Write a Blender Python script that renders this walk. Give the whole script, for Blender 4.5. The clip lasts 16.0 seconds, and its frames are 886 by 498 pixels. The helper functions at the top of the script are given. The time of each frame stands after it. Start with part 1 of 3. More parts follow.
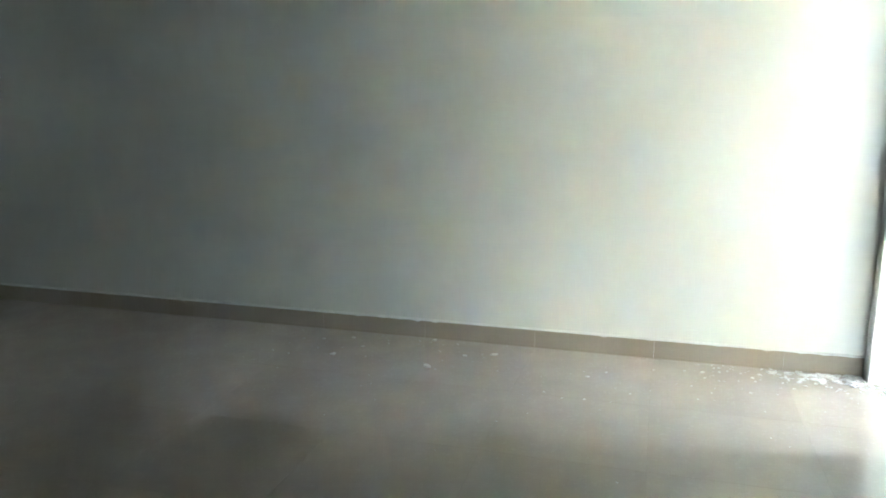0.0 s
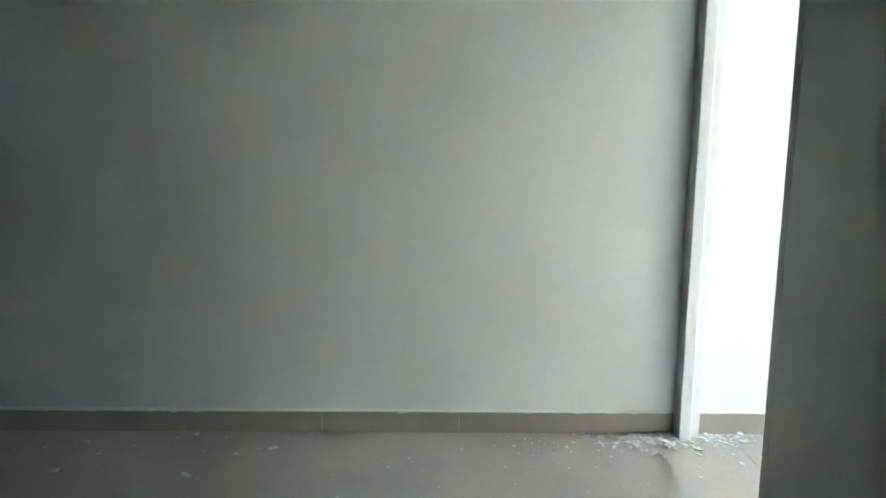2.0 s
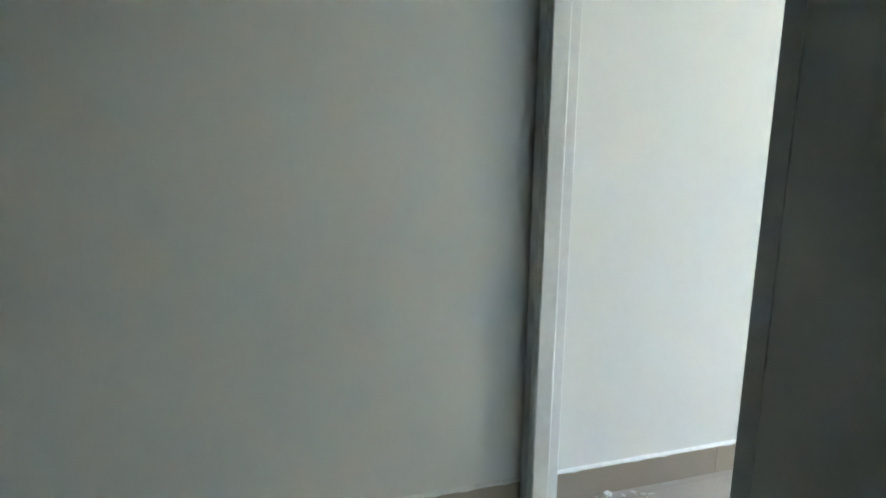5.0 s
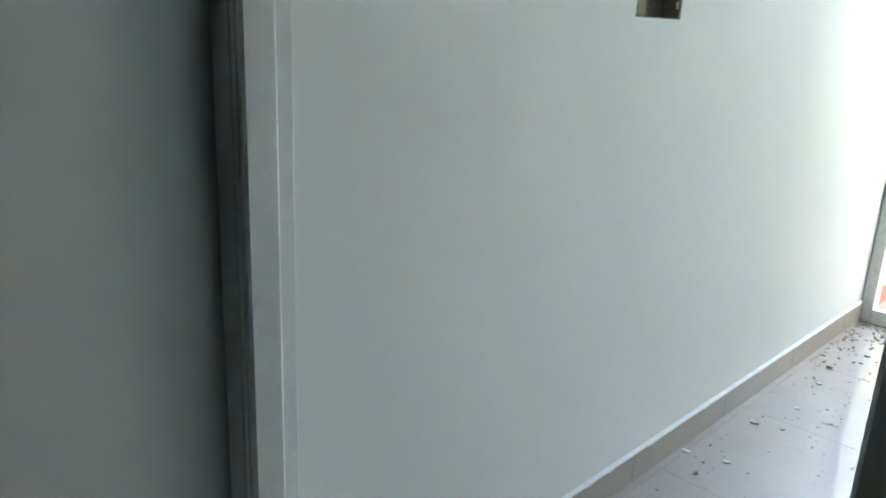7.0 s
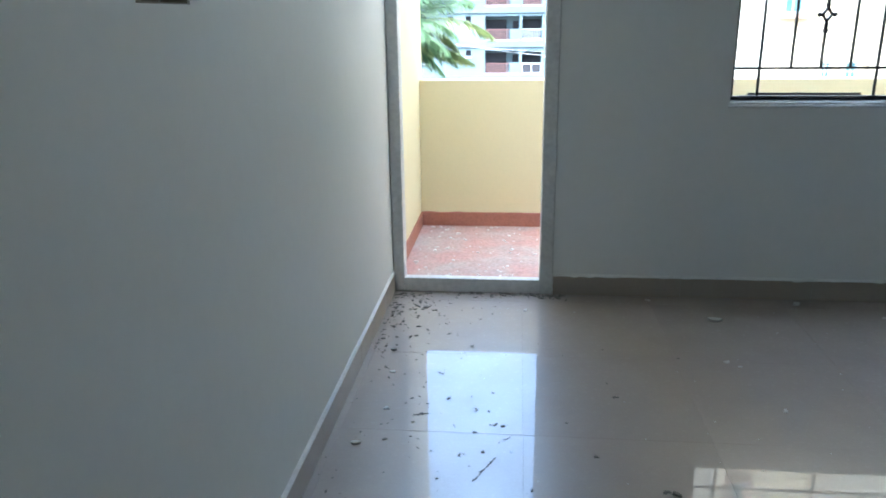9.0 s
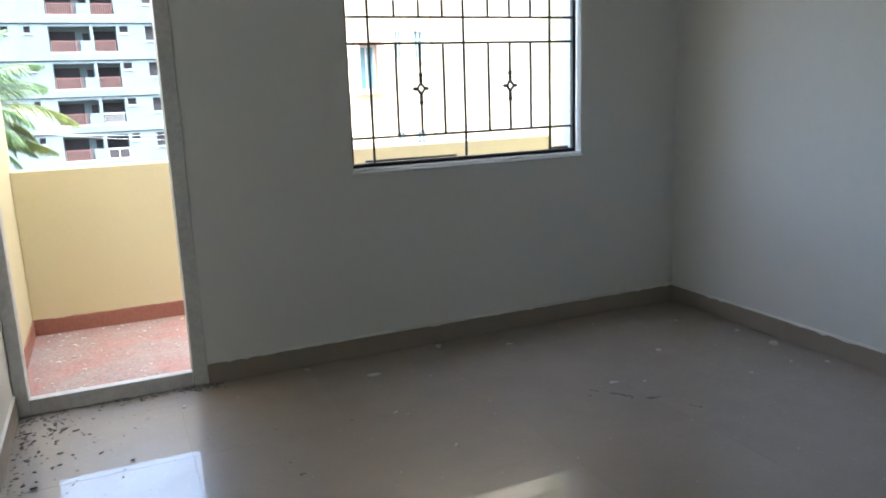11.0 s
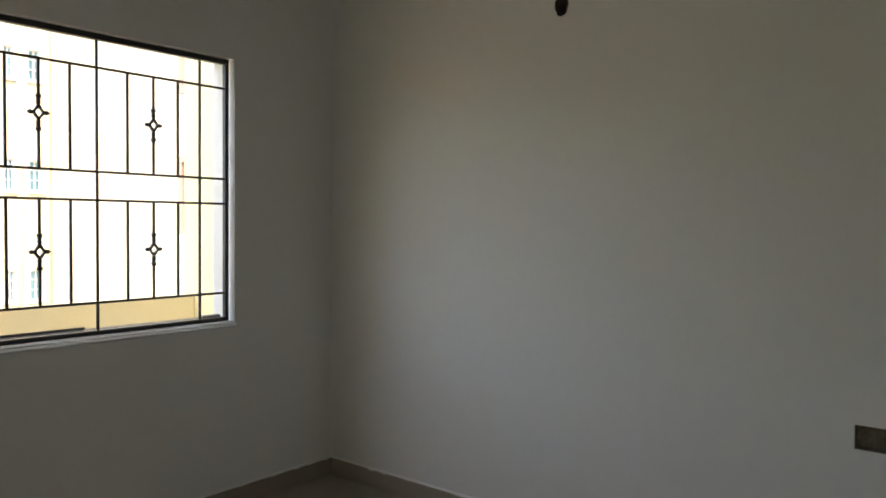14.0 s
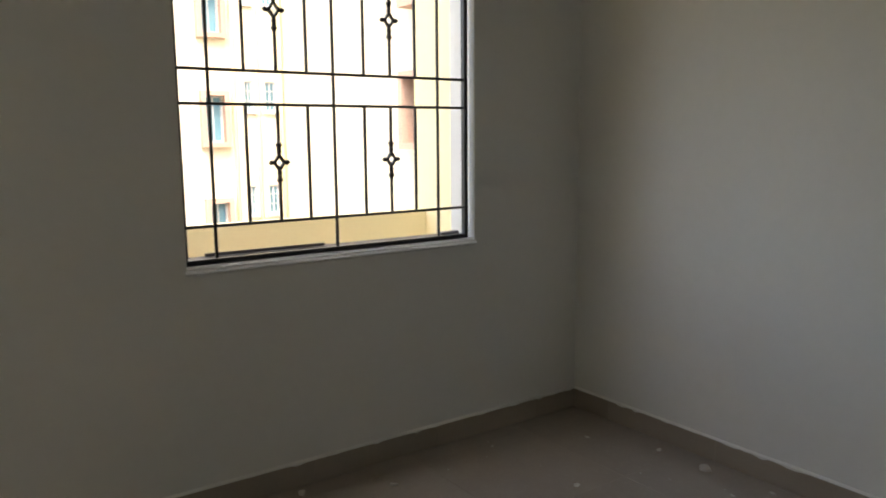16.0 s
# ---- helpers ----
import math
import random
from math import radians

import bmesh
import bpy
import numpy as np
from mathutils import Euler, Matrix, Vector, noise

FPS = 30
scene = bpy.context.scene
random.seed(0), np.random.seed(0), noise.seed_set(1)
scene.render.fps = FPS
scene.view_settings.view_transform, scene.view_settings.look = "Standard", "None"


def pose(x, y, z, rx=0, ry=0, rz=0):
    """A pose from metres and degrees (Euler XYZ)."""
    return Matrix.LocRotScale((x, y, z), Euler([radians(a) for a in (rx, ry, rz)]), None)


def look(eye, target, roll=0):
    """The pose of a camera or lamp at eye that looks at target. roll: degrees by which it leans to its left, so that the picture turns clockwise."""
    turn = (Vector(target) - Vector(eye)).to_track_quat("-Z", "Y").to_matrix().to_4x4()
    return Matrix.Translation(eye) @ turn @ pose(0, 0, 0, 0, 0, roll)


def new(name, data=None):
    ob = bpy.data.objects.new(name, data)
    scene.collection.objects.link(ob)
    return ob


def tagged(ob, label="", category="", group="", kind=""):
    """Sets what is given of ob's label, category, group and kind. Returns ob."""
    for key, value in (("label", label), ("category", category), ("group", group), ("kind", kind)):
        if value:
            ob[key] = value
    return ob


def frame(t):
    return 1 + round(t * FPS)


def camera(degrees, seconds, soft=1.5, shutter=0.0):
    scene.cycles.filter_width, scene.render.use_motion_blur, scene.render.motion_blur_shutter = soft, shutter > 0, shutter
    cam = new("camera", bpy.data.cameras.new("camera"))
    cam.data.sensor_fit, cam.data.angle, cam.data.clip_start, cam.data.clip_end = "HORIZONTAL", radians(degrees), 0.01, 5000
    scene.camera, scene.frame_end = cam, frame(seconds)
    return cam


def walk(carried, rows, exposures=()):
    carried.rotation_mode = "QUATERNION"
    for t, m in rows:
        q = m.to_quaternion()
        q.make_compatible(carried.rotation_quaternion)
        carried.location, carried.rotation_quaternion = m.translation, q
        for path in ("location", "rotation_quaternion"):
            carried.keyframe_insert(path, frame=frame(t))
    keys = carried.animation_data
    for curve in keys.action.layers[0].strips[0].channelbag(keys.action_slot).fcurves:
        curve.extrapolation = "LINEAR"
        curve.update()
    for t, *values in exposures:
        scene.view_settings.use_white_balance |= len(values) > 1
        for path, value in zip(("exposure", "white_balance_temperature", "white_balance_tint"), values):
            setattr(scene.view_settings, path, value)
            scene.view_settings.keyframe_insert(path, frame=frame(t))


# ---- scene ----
cam = camera(60.8, 16.0, soft=1.8, shutter=0.1)

PATH = [
    (0, (3.801, -0.984, 1.298), (1.916, -1.521, 0.903), 0.1),
    (0.5, (3.581, -0.955, 1.304), (1.66, -1.38, 0.941), -0.3),
    (1, (3.454, -0.969, 1.298), (1.505, -1.271, 0.964), 0.3),
    (1.5, (3.319, -1.04, 1.304), (1.349, -1.176, 0.987), 1.0),
    (2, (3.184, -1.099, 1.335), (1.209, -1.06, 1.018), 0.7),
    (2.5, (3.064, -1.095, 1.31), (1.108, -0.905, 0.935), 0.6),
    (3, (2.896, -1.06, 1.259), (0.931, -0.88, 0.936), 0.8),
    (3.2, (2.817, -1.034, 1.258), (0.848, -0.876, 0.941), 1.3),
    (5.3, (1.664, -0.825, 1.285), (-0.156, -0.146, 0.807), 0.8),
    (5.5, (1.542, -0.759, 1.253), (-0.267, -0.065, 0.754), 0.8),
    (6, (1.335, -0.778, 1.323), (-0.294, 0.24, 0.766), 1.1),
    (6.5, (1.141, -0.66, 1.292), (-0.342, 0.563, 0.738), 1.5),
    (7, (0.976, -0.524, 1.299), (-0.369, 0.842, 0.728), 2.5),
    (7.5, (0.827, -0.45, 1.303), (-0.289, 1.099, 0.708), 1.7),
    (8, (0.742, -0.393, 1.297), (-0.011, 1.356, 0.684), 0.5),
    (8.5, (0.663, -0.261, 1.293), (0.18, 1.577, 0.671), 0.1),
    (9, (0.602, -0.134, 1.308), (0.41, 1.767, 0.718), -0.7),
    (9.5, (0.504, -0.083, 1.32), (0.612, 1.839, 0.777), -0.7),
    (10, (0.454, -0.082, 1.317), (0.875, 1.81, 0.824), -1.6),
    (10.2, (0.445, -0.085, 1.3), (0.967, 1.789, 0.834), -2.0),
    (12.3, (0.576, -0.01, 1.344), (1.63, 1.651, 0.984), -0.2),
    (12.5, (0.598, 0.028, 1.36), (1.702, 1.658, 1.008), -0.0),
    (13, (0.629, 0.11, 1.395), (1.861, 1.655, 1.085), 0.7),
    (13.5, (0.591, 0.203, 1.434), (2.041, 1.569, 1.258), 1.1),
    (14, (0.578, 0.22, 1.434), (2.13, 1.48, 1.361), 0.6),
    (14.5, (0.605, 0.237, 1.448), (2.121, 1.541, 1.441), 0.9),
    (15, (0.642, 0.264, 1.449), (2.128, 1.601, 1.414), 1.4),
    (15.5, (0.663, 0.458, 1.392), (2.072, 1.856, 1.155), 0.6),
    (16, (0.759, 0.686, 1.388), (1.898, 2.303, 1.092), -0.5),
]
EXPOSURES = [(0, 8.6, 5850, 0), (0.6, 8.2, 5800, -1), (1.5, 7.65, 5700, -1), (3.0, 6.9, 5650, -1), (5.5, 6.2, 5650, -1), (7.0, 5.35, 5400, -1),
             (8.0, 4.6, 5250, 0), (9.0, 3.93, 5200, 1), (10.0, 3.75, 5450, 4), (12.5, 3.65, 6850, 9), (14.5, 3.32, 7200, 9), (16.0, 3.27, 7350, 10)]
walk(cam, [(t, look(e, g, r)) for t, e, g, r in PATH], EXPOSURES)

# ---- light ----
SUN_ELEV, SUN_AZ = 66.0, 200.0
world = bpy.data.worlds.new("world")
scene.world = world
world.use_nodes = True
wn = world.node_tree
wn.nodes.clear()
sky = wn.nodes.new("ShaderNodeTexSky")
sky.sky_type = "NISHITA"
sky.sun_disc = False
sky.sun_elevation = radians(SUN_ELEV)
sky.sun_rotation = radians(SUN_AZ)
sky.air_density, sky.dust_density, sky.ozone_density = 1.0, 5.0, 1.0
bg = wn.nodes.new("ShaderNodeBackground")
bg.inputs["Strength"].default_value = 0.15
wout = wn.nodes.new("ShaderNodeOutputWorld")
haze = wn.nodes.new("ShaderNodeHueSaturation")
haze.inputs["Saturation"].default_value = 0.8
wn.links.new(sky.outputs[0], haze.inputs["Color"])
wn.links.new(haze.outputs[0], bg.inputs["Color"])
wn.links.new(bg.outputs[0], wout.inputs["Surface"])

sun = bpy.data.lights.new("sun", "SUN")
sun.energy, sun.angle, sun.color = 0.55, radians(15.0), (1.0, 0.97, 0.93)
el, az = radians(SUN_ELEV), radians(SUN_AZ)
toward = Vector((math.sin(az) * math.cos(el), math.cos(az) * math.cos(el), math.sin(el)))
sun_ob = new("sun", sun)
sun_ob.matrix_world = look(toward * 60, (0, 0, 0))

# added unseen area lamp in the balcony doorway's upper part, boosting the sky's light
lamp = bpy.data.lights.new("daylight", "AREA")
lamp.shape, lamp.size, lamp.size_y, lamp.energy, lamp.color = "RECTANGLE", 0.62, 0.28, 0.27, (0.95, 1.0, 0.99)
lamp_ob = new("daylight", lamp)
lamp_ob.matrix_world = look((0.386, 3.5, 1.89), (0.7, 1.5, 0.6))


# ---- materials ----
def material(name, base, rough, stain=None, stain_scale=1.2, stain_amount=0.5, grain=0.08, grain_scale=60.0,
             bump=0.15, bump_scale=120.0, metallic=0.0, rough_var=0.1, per_object=0.0, spec=0.5, patch=(0.35, 0.7)):
    """A surface with large stains, fine grain, bump, and gloss that varies."""
    m = bpy.data.materials.new(name)
    m.use_nodes = True
    nt = m.node_tree
    b = nt.nodes["Principled BSDF"]
    b.inputs["Metallic"].default_value = metallic
    b.inputs["Specular IOR Level"].default_value = spec
    co = nt.nodes.new("ShaderNodeTexCoord")
    src = co.outputs["Object"]
    info = nt.nodes.new("ShaderNodeObjectInfo")
    if per_object:
        shift = nt.nodes.new("ShaderNodeVectorMath")
        shift.operation = "MULTIPLY_ADD"
        comb = nt.nodes.new("ShaderNodeCombineXYZ")
        for k in range(3):
            nt.links.new(info.outputs["Random"], comb.inputs[k])
        shift.inputs[1].default_value = (37.0, 53.0, 19.0)
        nt.links.new(comb.outputs[0], shift.inputs[0])
        nt.links.new(src, shift.inputs[2])
        src = shift.outputs[0]

    def noise_tex(scale, detail, rough_=0.55):
        n = nt.nodes.new("ShaderNodeTexNoise")
        n.inputs["Scale"].default_value = scale
        n.inputs["Detail"].default_value = detail
        n.inputs["Roughness"].default_value = rough_
        nt.links.new(src, n.inputs["Vector"])
        return n

    def ramp(fac, lo, hi):
        r = nt.nodes.new("ShaderNodeMapRange")
        r.inputs["From Min"].default_value, r.inputs["From Max"].default_value = lo, hi
        nt.links.new(fac, r.inputs["Value"])
        return r.outputs["Result"]

    def mix(a, c, fac, kind="MIX"):
        n = nt.nodes.new("ShaderNodeMix")
        n.data_type, n.blend_type = "RGBA", kind
        for sock, v in ((n.inputs[6], a), (n.inputs[7], c)):
            if isinstance(v, tuple):
                sock.default_value = (*v, 1)
            else:
                nt.links.new(v, sock)
        if isinstance(fac, float):
            n.inputs[0].default_value = fac
        else:
            nt.links.new(fac, n.inputs[0])
        return n.outputs[2]

    big = noise_tex(stain_scale, 5.0, 0.6)
    fine = noise_tex(grain_scale, 4.0)
    stain = stain or tuple(v * 0.8 for v in base)
    amount = nt.nodes.new("ShaderNodeMath")
    amount.operation = "MULTIPLY"
    amount.inputs[1].default_value = stain_amount
    nt.links.new(ramp(big.outputs["Fac"], 0.42, 0.7), amount.inputs[0])
    col = mix(base, stain, amount.outputs[0])
    dark, light = tuple(max(0.0, 1 - 2 * grain) for _ in base), (1.0, 1.0, 1.0)
    col = mix(col, mix(dark, light, ramp(fine.outputs["Fac"], 0.3, 0.6)), 1.0, "MULTIPLY")
    if per_object:
        tone = nt.nodes.new("ShaderNodeMapRange")
        tone.inputs["To Min"].default_value, tone.inputs["To Max"].default_value = 1 - per_object, 1.0
        nt.links.new(info.outputs["Random"], tone.inputs["Value"])
        hsv = nt.nodes.new("ShaderNodeHueSaturation")
        nt.links.new(col, hsv.inputs["Color"])
        nt.links.new(tone.outputs["Result"], hsv.inputs["Value"])
        col = hsv.outputs["Color"]
    nt.links.new(col, b.inputs["Base Color"])
    rr = nt.nodes.new("ShaderNodeMapRange")
    rr.inputs["From Min"].default_value, rr.inputs["From Max"].default_value = patch
    rr.inputs["To Min"].default_value, rr.inputs["To Max"].default_value = rough, min(1.0, rough + rough_var)
    mid = noise_tex(stain_scale * 4.3, 6.0, 0.65)
    nt.links.new(mid.outputs["Fac"], rr.inputs["Value"])
    nt.links.new(rr.outputs["Result"], b.inputs["Roughness"])
    if bump:
        bp = nt.nodes.new("ShaderNodeBump")
        bp.inputs["Strength"].default_value = bump
        bp.inputs["Distance"].default_value = 0.002
        bn = noise_tex(bump_scale, 3.0)
        nt.links.new(bn.outputs["Fac"], bp.inputs["Height"])
        nt.links.new(bp.outputs["Normal"], b.inputs["Normal"])
    return m


M_WALL = material("wall_paint", (0.82, 0.82, 0.785), 0.55, (0.785, 0.78, 0.74), 0.7, 0.5, 0.008, 22, 0.05, 28, rough_var=0.15)
M_CEIL = material("ceiling_paint", (0.83, 0.83, 0.81), 0.8, None, 0.8, 0.15, 0.02, 40, 0.1, 60)
M_TILE = material("polished_tile", (0.37, 0.31, 0.26), 0.30, (0.31, 0.26, 0.215), 1.6, 0.7, 0.03, 150, 0.0, 8,
                  rough_var=0.1, per_object=0.02, spec=0.9, patch=(0.3, 0.75))


def glaze(m):
    """A polished coat over the tile, dulled by dust films and small dried specks."""
    nt = m.node_tree
    b = nt.nodes["Principled BSDF"]
    co = nt.nodes.new("ShaderNodeTexCoord")
    info = nt.nodes.new("ShaderNodeObjectInfo")
    shift = nt.nodes.new("ShaderNodeVectorMath")
    shift.operation = "ADD"
    nt.links.new(co.outputs["Object"], shift.inputs[0])
    nt.links.new(info.outputs["Location"], shift.inputs[1])

    def field(scale, detail, lo, hi, out_lo, out_hi):
        n = nt.nodes.new("ShaderNodeTexNoise")
        n.inputs["Scale"].default_value, n.inputs["Detail"].default_value, n.inputs["Roughness"].default_value = scale, detail, 0.6
        nt.links.new(shift.outputs[0], n.inputs["Vector"])
        r = nt.nodes.new("ShaderNodeMapRange")
        r.inputs["From Min"].default_value, r.inputs["From Max"].default_value = lo, hi
        r.inputs["To Min"].default_value, r.inputs["To Max"].default_value = out_lo, out_hi
        nt.links.new(n.outputs["Fac"], r.inputs["Value"])
        return r.outputs["Result"]

    both = nt.nodes.new("ShaderNodeMath")
    both.operation = "MULTIPLY"
    nt.links.new(field(48.0, 3.0, 0.58, 0.64, 1.0, 0.5), both.inputs[0])
    nt.links.new(field(5.0, 6.0, 0.42, 0.72, 0.95, 0.6), both.inputs[1])
    nt.links.new(both.outputs[0], b.inputs["Coat Weight"])
    b.inputs["Coat Roughness"].default_value = 0.02


glaze(M_TILE)
M_GROUT = material("grout", (0.33, 0.285, 0.245), 0.8, None, 3.0, 0.5, 0.1, 90, 0.2, 200)
M_SKIRT = material("skirting_tile", (0.365, 0.31, 0.25), 0.36, (0.33, 0.28, 0.225), 2.0, 0.4, 0.02, 90, 0.02, 60,
                   rough_var=0.12, per_object=0.012)
M_PUTTY = material("white_putty", (0.82, 0.82, 0.80), 0.7, None, 6.0, 0.3, 0.06, 80, 0.4, 120)
M_FRAME = material("primed_wood", (0.76, 0.755, 0.735), 0.42, (0.71, 0.70, 0.68), 3.5, 0.5, 0.03, 45, 0.2, 40, rough_var=0.25)
M_FRAME2 = material("grey_painted_wood", (0.76, 0.76, 0.74), 0.45, (0.62, 0.61, 0.59), 4.0, 0.6, 0.07, 45, 0.3, 40, rough_var=0.25)
M_IRON = material("black_iron_paint", (0.025, 0.027, 0.03), 0.42, (0.05, 0.04, 0.035), 9.0, 0.4, 0.1, 120, 0.2, 180)
M_YELLOW = material("yellow_plaster", (0.76, 0.67, 0.41), 0.75, (0.73, 0.64, 0.385), 0.9, 0.5, 0.012, 50, 0.12, 60)
M_RED = material("red_oxide", (0.50, 0.29, 0.245), 0.45, (0.43, 0.39, 0.365), 2.2, 1.0, 0.16, 55, 0.4, 90, rough_var=0.3)
M_REDSK = material("red_oxide_skirting", (0.41, 0.165, 0.11), 0.5, (0.36, 0.15, 0.11), 3.0, 0.5, 0.1, 70, 0.3, 90)
M_CHIP = material("plaster_chip", (0.68, 0.665, 0.64), 0.9, (0.56, 0.54, 0.50), 14.0, 0.7, 0.15, 160, 0.4, 250)
M_DIRT = material("dried_dirt", (0.21, 0.195, 0.175), 0.95, (0.36, 0.34, 0.31), 30.0, 0.6, 0.2, 200, 0.4, 300)
M_BOX = material("galvanised_box", (0.36, 0.33, 0.27), 0.5, (0.22, 0.15, 0.09), 18.0, 0.8, 0.15, 120, 0.3, 160, metallic=0.6)
M_CEMENT = material("raw_cement", (0.20, 0.18, 0.15), 0.95, (0.12, 0.10, 0.08), 25.0, 0.8, 0.3, 120, 1.0, 90)
M_TAN = material("tan_plastic", (0.55, 0.47, 0.33), 0.6, (0.40, 0.33, 0.22), 20.0, 0.6, 0.1, 150, 0.2, 160)
M_CREAM = material("cream_render", (0.58, 0.51, 0.39), 0.85, (0.52, 0.45, 0.34), 0.35, 0.5, 0.05, 12, 0.3, 20)
M_BROWN = material("brown_trim", (0.36, 0.24, 0.19), 0.8, None, 1.0, 0.4, 0.06, 20, 0.2, 30)
M_GLASS = material("blue_window_glass", (0.10, 0.22, 0.28), 0.15, (0.16, 0.28, 0.32), 0.8, 0.6, 0.02, 9, 0.0, 9)
M_WHITE = material("white_trim", (0.38, 0.40, 0.41), 0.7, None, 1.0, 0.3, 0.04, 20, 0.1, 30)
M_PALE = material("pale_grey_render", (0.115, 0.155, 0.172), 0.9, (0.095, 0.13, 0.148), 0.25, 0.8, 0.06, 8, 0.3, 12)
# near-black: darkness of unlit rooms put into the colour; also used on strips and panels
M_SHADE = material("near_black_fill", (0.03, 0.028, 0.032), 0.95, (0.02, 0.02, 0.024), 0.6, 0.6, 0.1, 8, 0.2, 12)
M_RAIL = material("rust_red_rail", (0.11, 0.058, 0.052), 0.7, (0.08, 0.045, 0.04), 1.0, 0.6, 0.1, 9, 0.1, 12)
M_LEAF = material("palm_leaf", (0.05, 0.10, 0.038), 0.5, (0.075, 0.125, 0.045), 1.4, 0.8, 0.12, 12, 0.1, 20, rough_var=0.2)
M_LEAFY = material("palm_leaf_yellowing", (0.13, 0.155, 0.045), 0.5, (0.08, 0.13, 0.04), 1.8, 0.7, 0.12, 12, 0.1, 20)
M_TRUNK = material("palm_bark", (0.24, 0.20, 0.16), 0.95, (0.15, 0.12, 0.09), 2.0, 0.7, 0.2, 14, 0.8, 12)
M_SOIL = material("ground_soil", (0.20, 0.17, 0.13), 0.95, (0.10, 0.13, 0.06), 0.08, 0.8, 0.15, 2.0, 0.6, 3)
M_ALU = material("dull_metal", (0.16, 0.155, 0.16), 0.45, (0.10, 0.10, 0.10), 12.0, 0.5, 0.08, 120, 0.1, 140, metallic=0.4)
M_CABLE = material("pale_cable", (0.62, 0.64, 0.66), 0.6, None, 5.0, 0.3, 0.05, 20, 0.0, 20)


# ---- mesh helpers ----
def part(name, bm, mat, parent=None, label="", smooth=False):
    me = bpy.data.meshes.new(name)
    bm.normal_update()
    bm.to_mesh(me)
    bm.free()
    for p in me.polygons:
        p.use_smooth = smooth
    me.materials.append(mat)
    ob = new(name, me)
    if parent is not None:
        ob.parent = parent
    if label:
        tagged(ob, label)
    return ob


def thing(name, label, category, group="", kind="", at=(0, 0, 0)):
    ob = new(name)
    ob.location = at
    return tagged(ob, label, category, group, kind)


def box(bm, x0, x1, y0, y1, z0, z1, bevel=0.0, segments=1):
    vs = [bm.verts.new((x, y, z)) for z in (z0, z1) for y in (y0, y1) for x in (x0, x1)]
    fs = [bm.faces.new([vs[i] for i in q]) for q in
          ((0, 2, 3, 1), (4, 5, 7, 6), (0, 1, 5, 4), (2, 6, 7, 3), (0, 4, 6, 2), (1, 3, 7, 5))]
    if bevel:
        edges = list({e for f in fs for e in f.edges})
        bmesh.ops.bevel(bm, geom=edges, offset=bevel, segments=segments, affect="EDGES", profile=0.5)
    return bm


def boxed(x0, x1, y0, y1, z0, z1, bevel=0.0, segments=1):
    return box(bmesh.new(), x0, x1, y0, y1, z0, z1, bevel, segments)


def prism(bm, outline, z0, z1):
    """An upright prism over an outline of (x, y)."""
    lo = [bm.verts.new((x, y, z0)) for x, y in outline]
    hi = [bm.verts.new((x, y, z1)) for x, y in outline]
    n = len(outline)
    bm.faces.new(lo[::-1])
    bm.faces.new(hi)
    for i in range(n):
        bm.faces.new((lo[i], lo[(i + 1) % n], hi[(i + 1) % n], hi[i]))
    bmesh.ops.recalc_face_normals(bm, faces=bm.faces[:])
    return bm


def pierced(spot, u0, u1, v0, v1, thick, holes=()):
    """A wall as one closed mesh. spot(u, v, w) gives the place of a point w deep behind the face.
    holes: (u0, u1, v0, v1, depth); depth None goes through."""
    bm = bmesh.new()
    us = sorted({u0, u1, *[h[0] for h in holes], *[h[1] for h in holes]})
    vs = sorted({v0, v1, *[h[2] for h in holes], *[h[3] for h in holes]})
    cache = {}

    def vert(u, v, w):
        k = (round(u, 5), round(v, 5), round(w, 5))
        if k not in cache:
            cache[k] = bm.verts.new(spot(u, v, w))
        return cache[k]

    def hole(i, j):
        if not (0 <= i < len(us) - 1 and 0 <= j < len(vs) - 1):
            return "out"
        cu, cv = (us[i] + us[i + 1]) / 2, (vs[j] + vs[j + 1]) / 2
        for h in holes:
            if h[0] < cu < h[1] and h[2] < cv < h[3]:
                return h
        return None

    def quad(*pts):
        bm.faces.new([vert(*p) for p in pts])

    for i in range(len(us) - 1):
        for j in range(len(vs) - 1):
            a, b, c, d = us[i], us[i + 1], vs[j], vs[j + 1]
            h = hole(i, j)
            through_all = h is not None and h[4] is None
            front = 0.0 if h is None else h[4]
            if not through_all:
                quad((a, c, front), (b, c, front), (b, d, front), (a, d, front))
                quad((a, c, thick), (a, d, thick), (b, d, thick), (b, c, thick))
            for di, dj, p, q in ((-1, 0, (a, c), (a, d)), (1, 0, (b, c), (b, d)), (0, -1, (a, c), (b, c)), (0, 1, (a, d), (b, d))):
                g = hole(i + di, j + dj)
                mine = None if h is None else (thick if h[4] is None else h[4])
                if g == "out":
                    if not through_all:
                        quad((*p, front), (*q, front), (*q, thick), (*p, thick))
                elif h is not None and g is None:
                    quad((*p, 0.0), (*q, 0.0), (*q, mine), (*p, mine))
    bmesh.ops.recalc_face_normals(bm, faces=bm.faces[:])
    return bm


def structure(name, bm, mat, label, category):
    return tagged(part(name, bm, mat), label, category, kind="structure")


# ---- plan ----
BACK = 3.368      # inner face of the window wall
RIGHT = 3.471      # inner face of the far side wall
OUT = 3.55        # outer face of the window wall
CEIL = 2.95
HALL_X, HALL_Y = 5.2, -6.4
DOOR_R, DOOR_H = 0.912, 2.14
PART_0, PART_1 = 0.0, 0.100   # hall and room faces of the partition
BAL_Y, BAL_X, BAL_Z = 4.66, 3.43, -0.015
WIN = (1.536, 2.824, 0.924, 2.217)

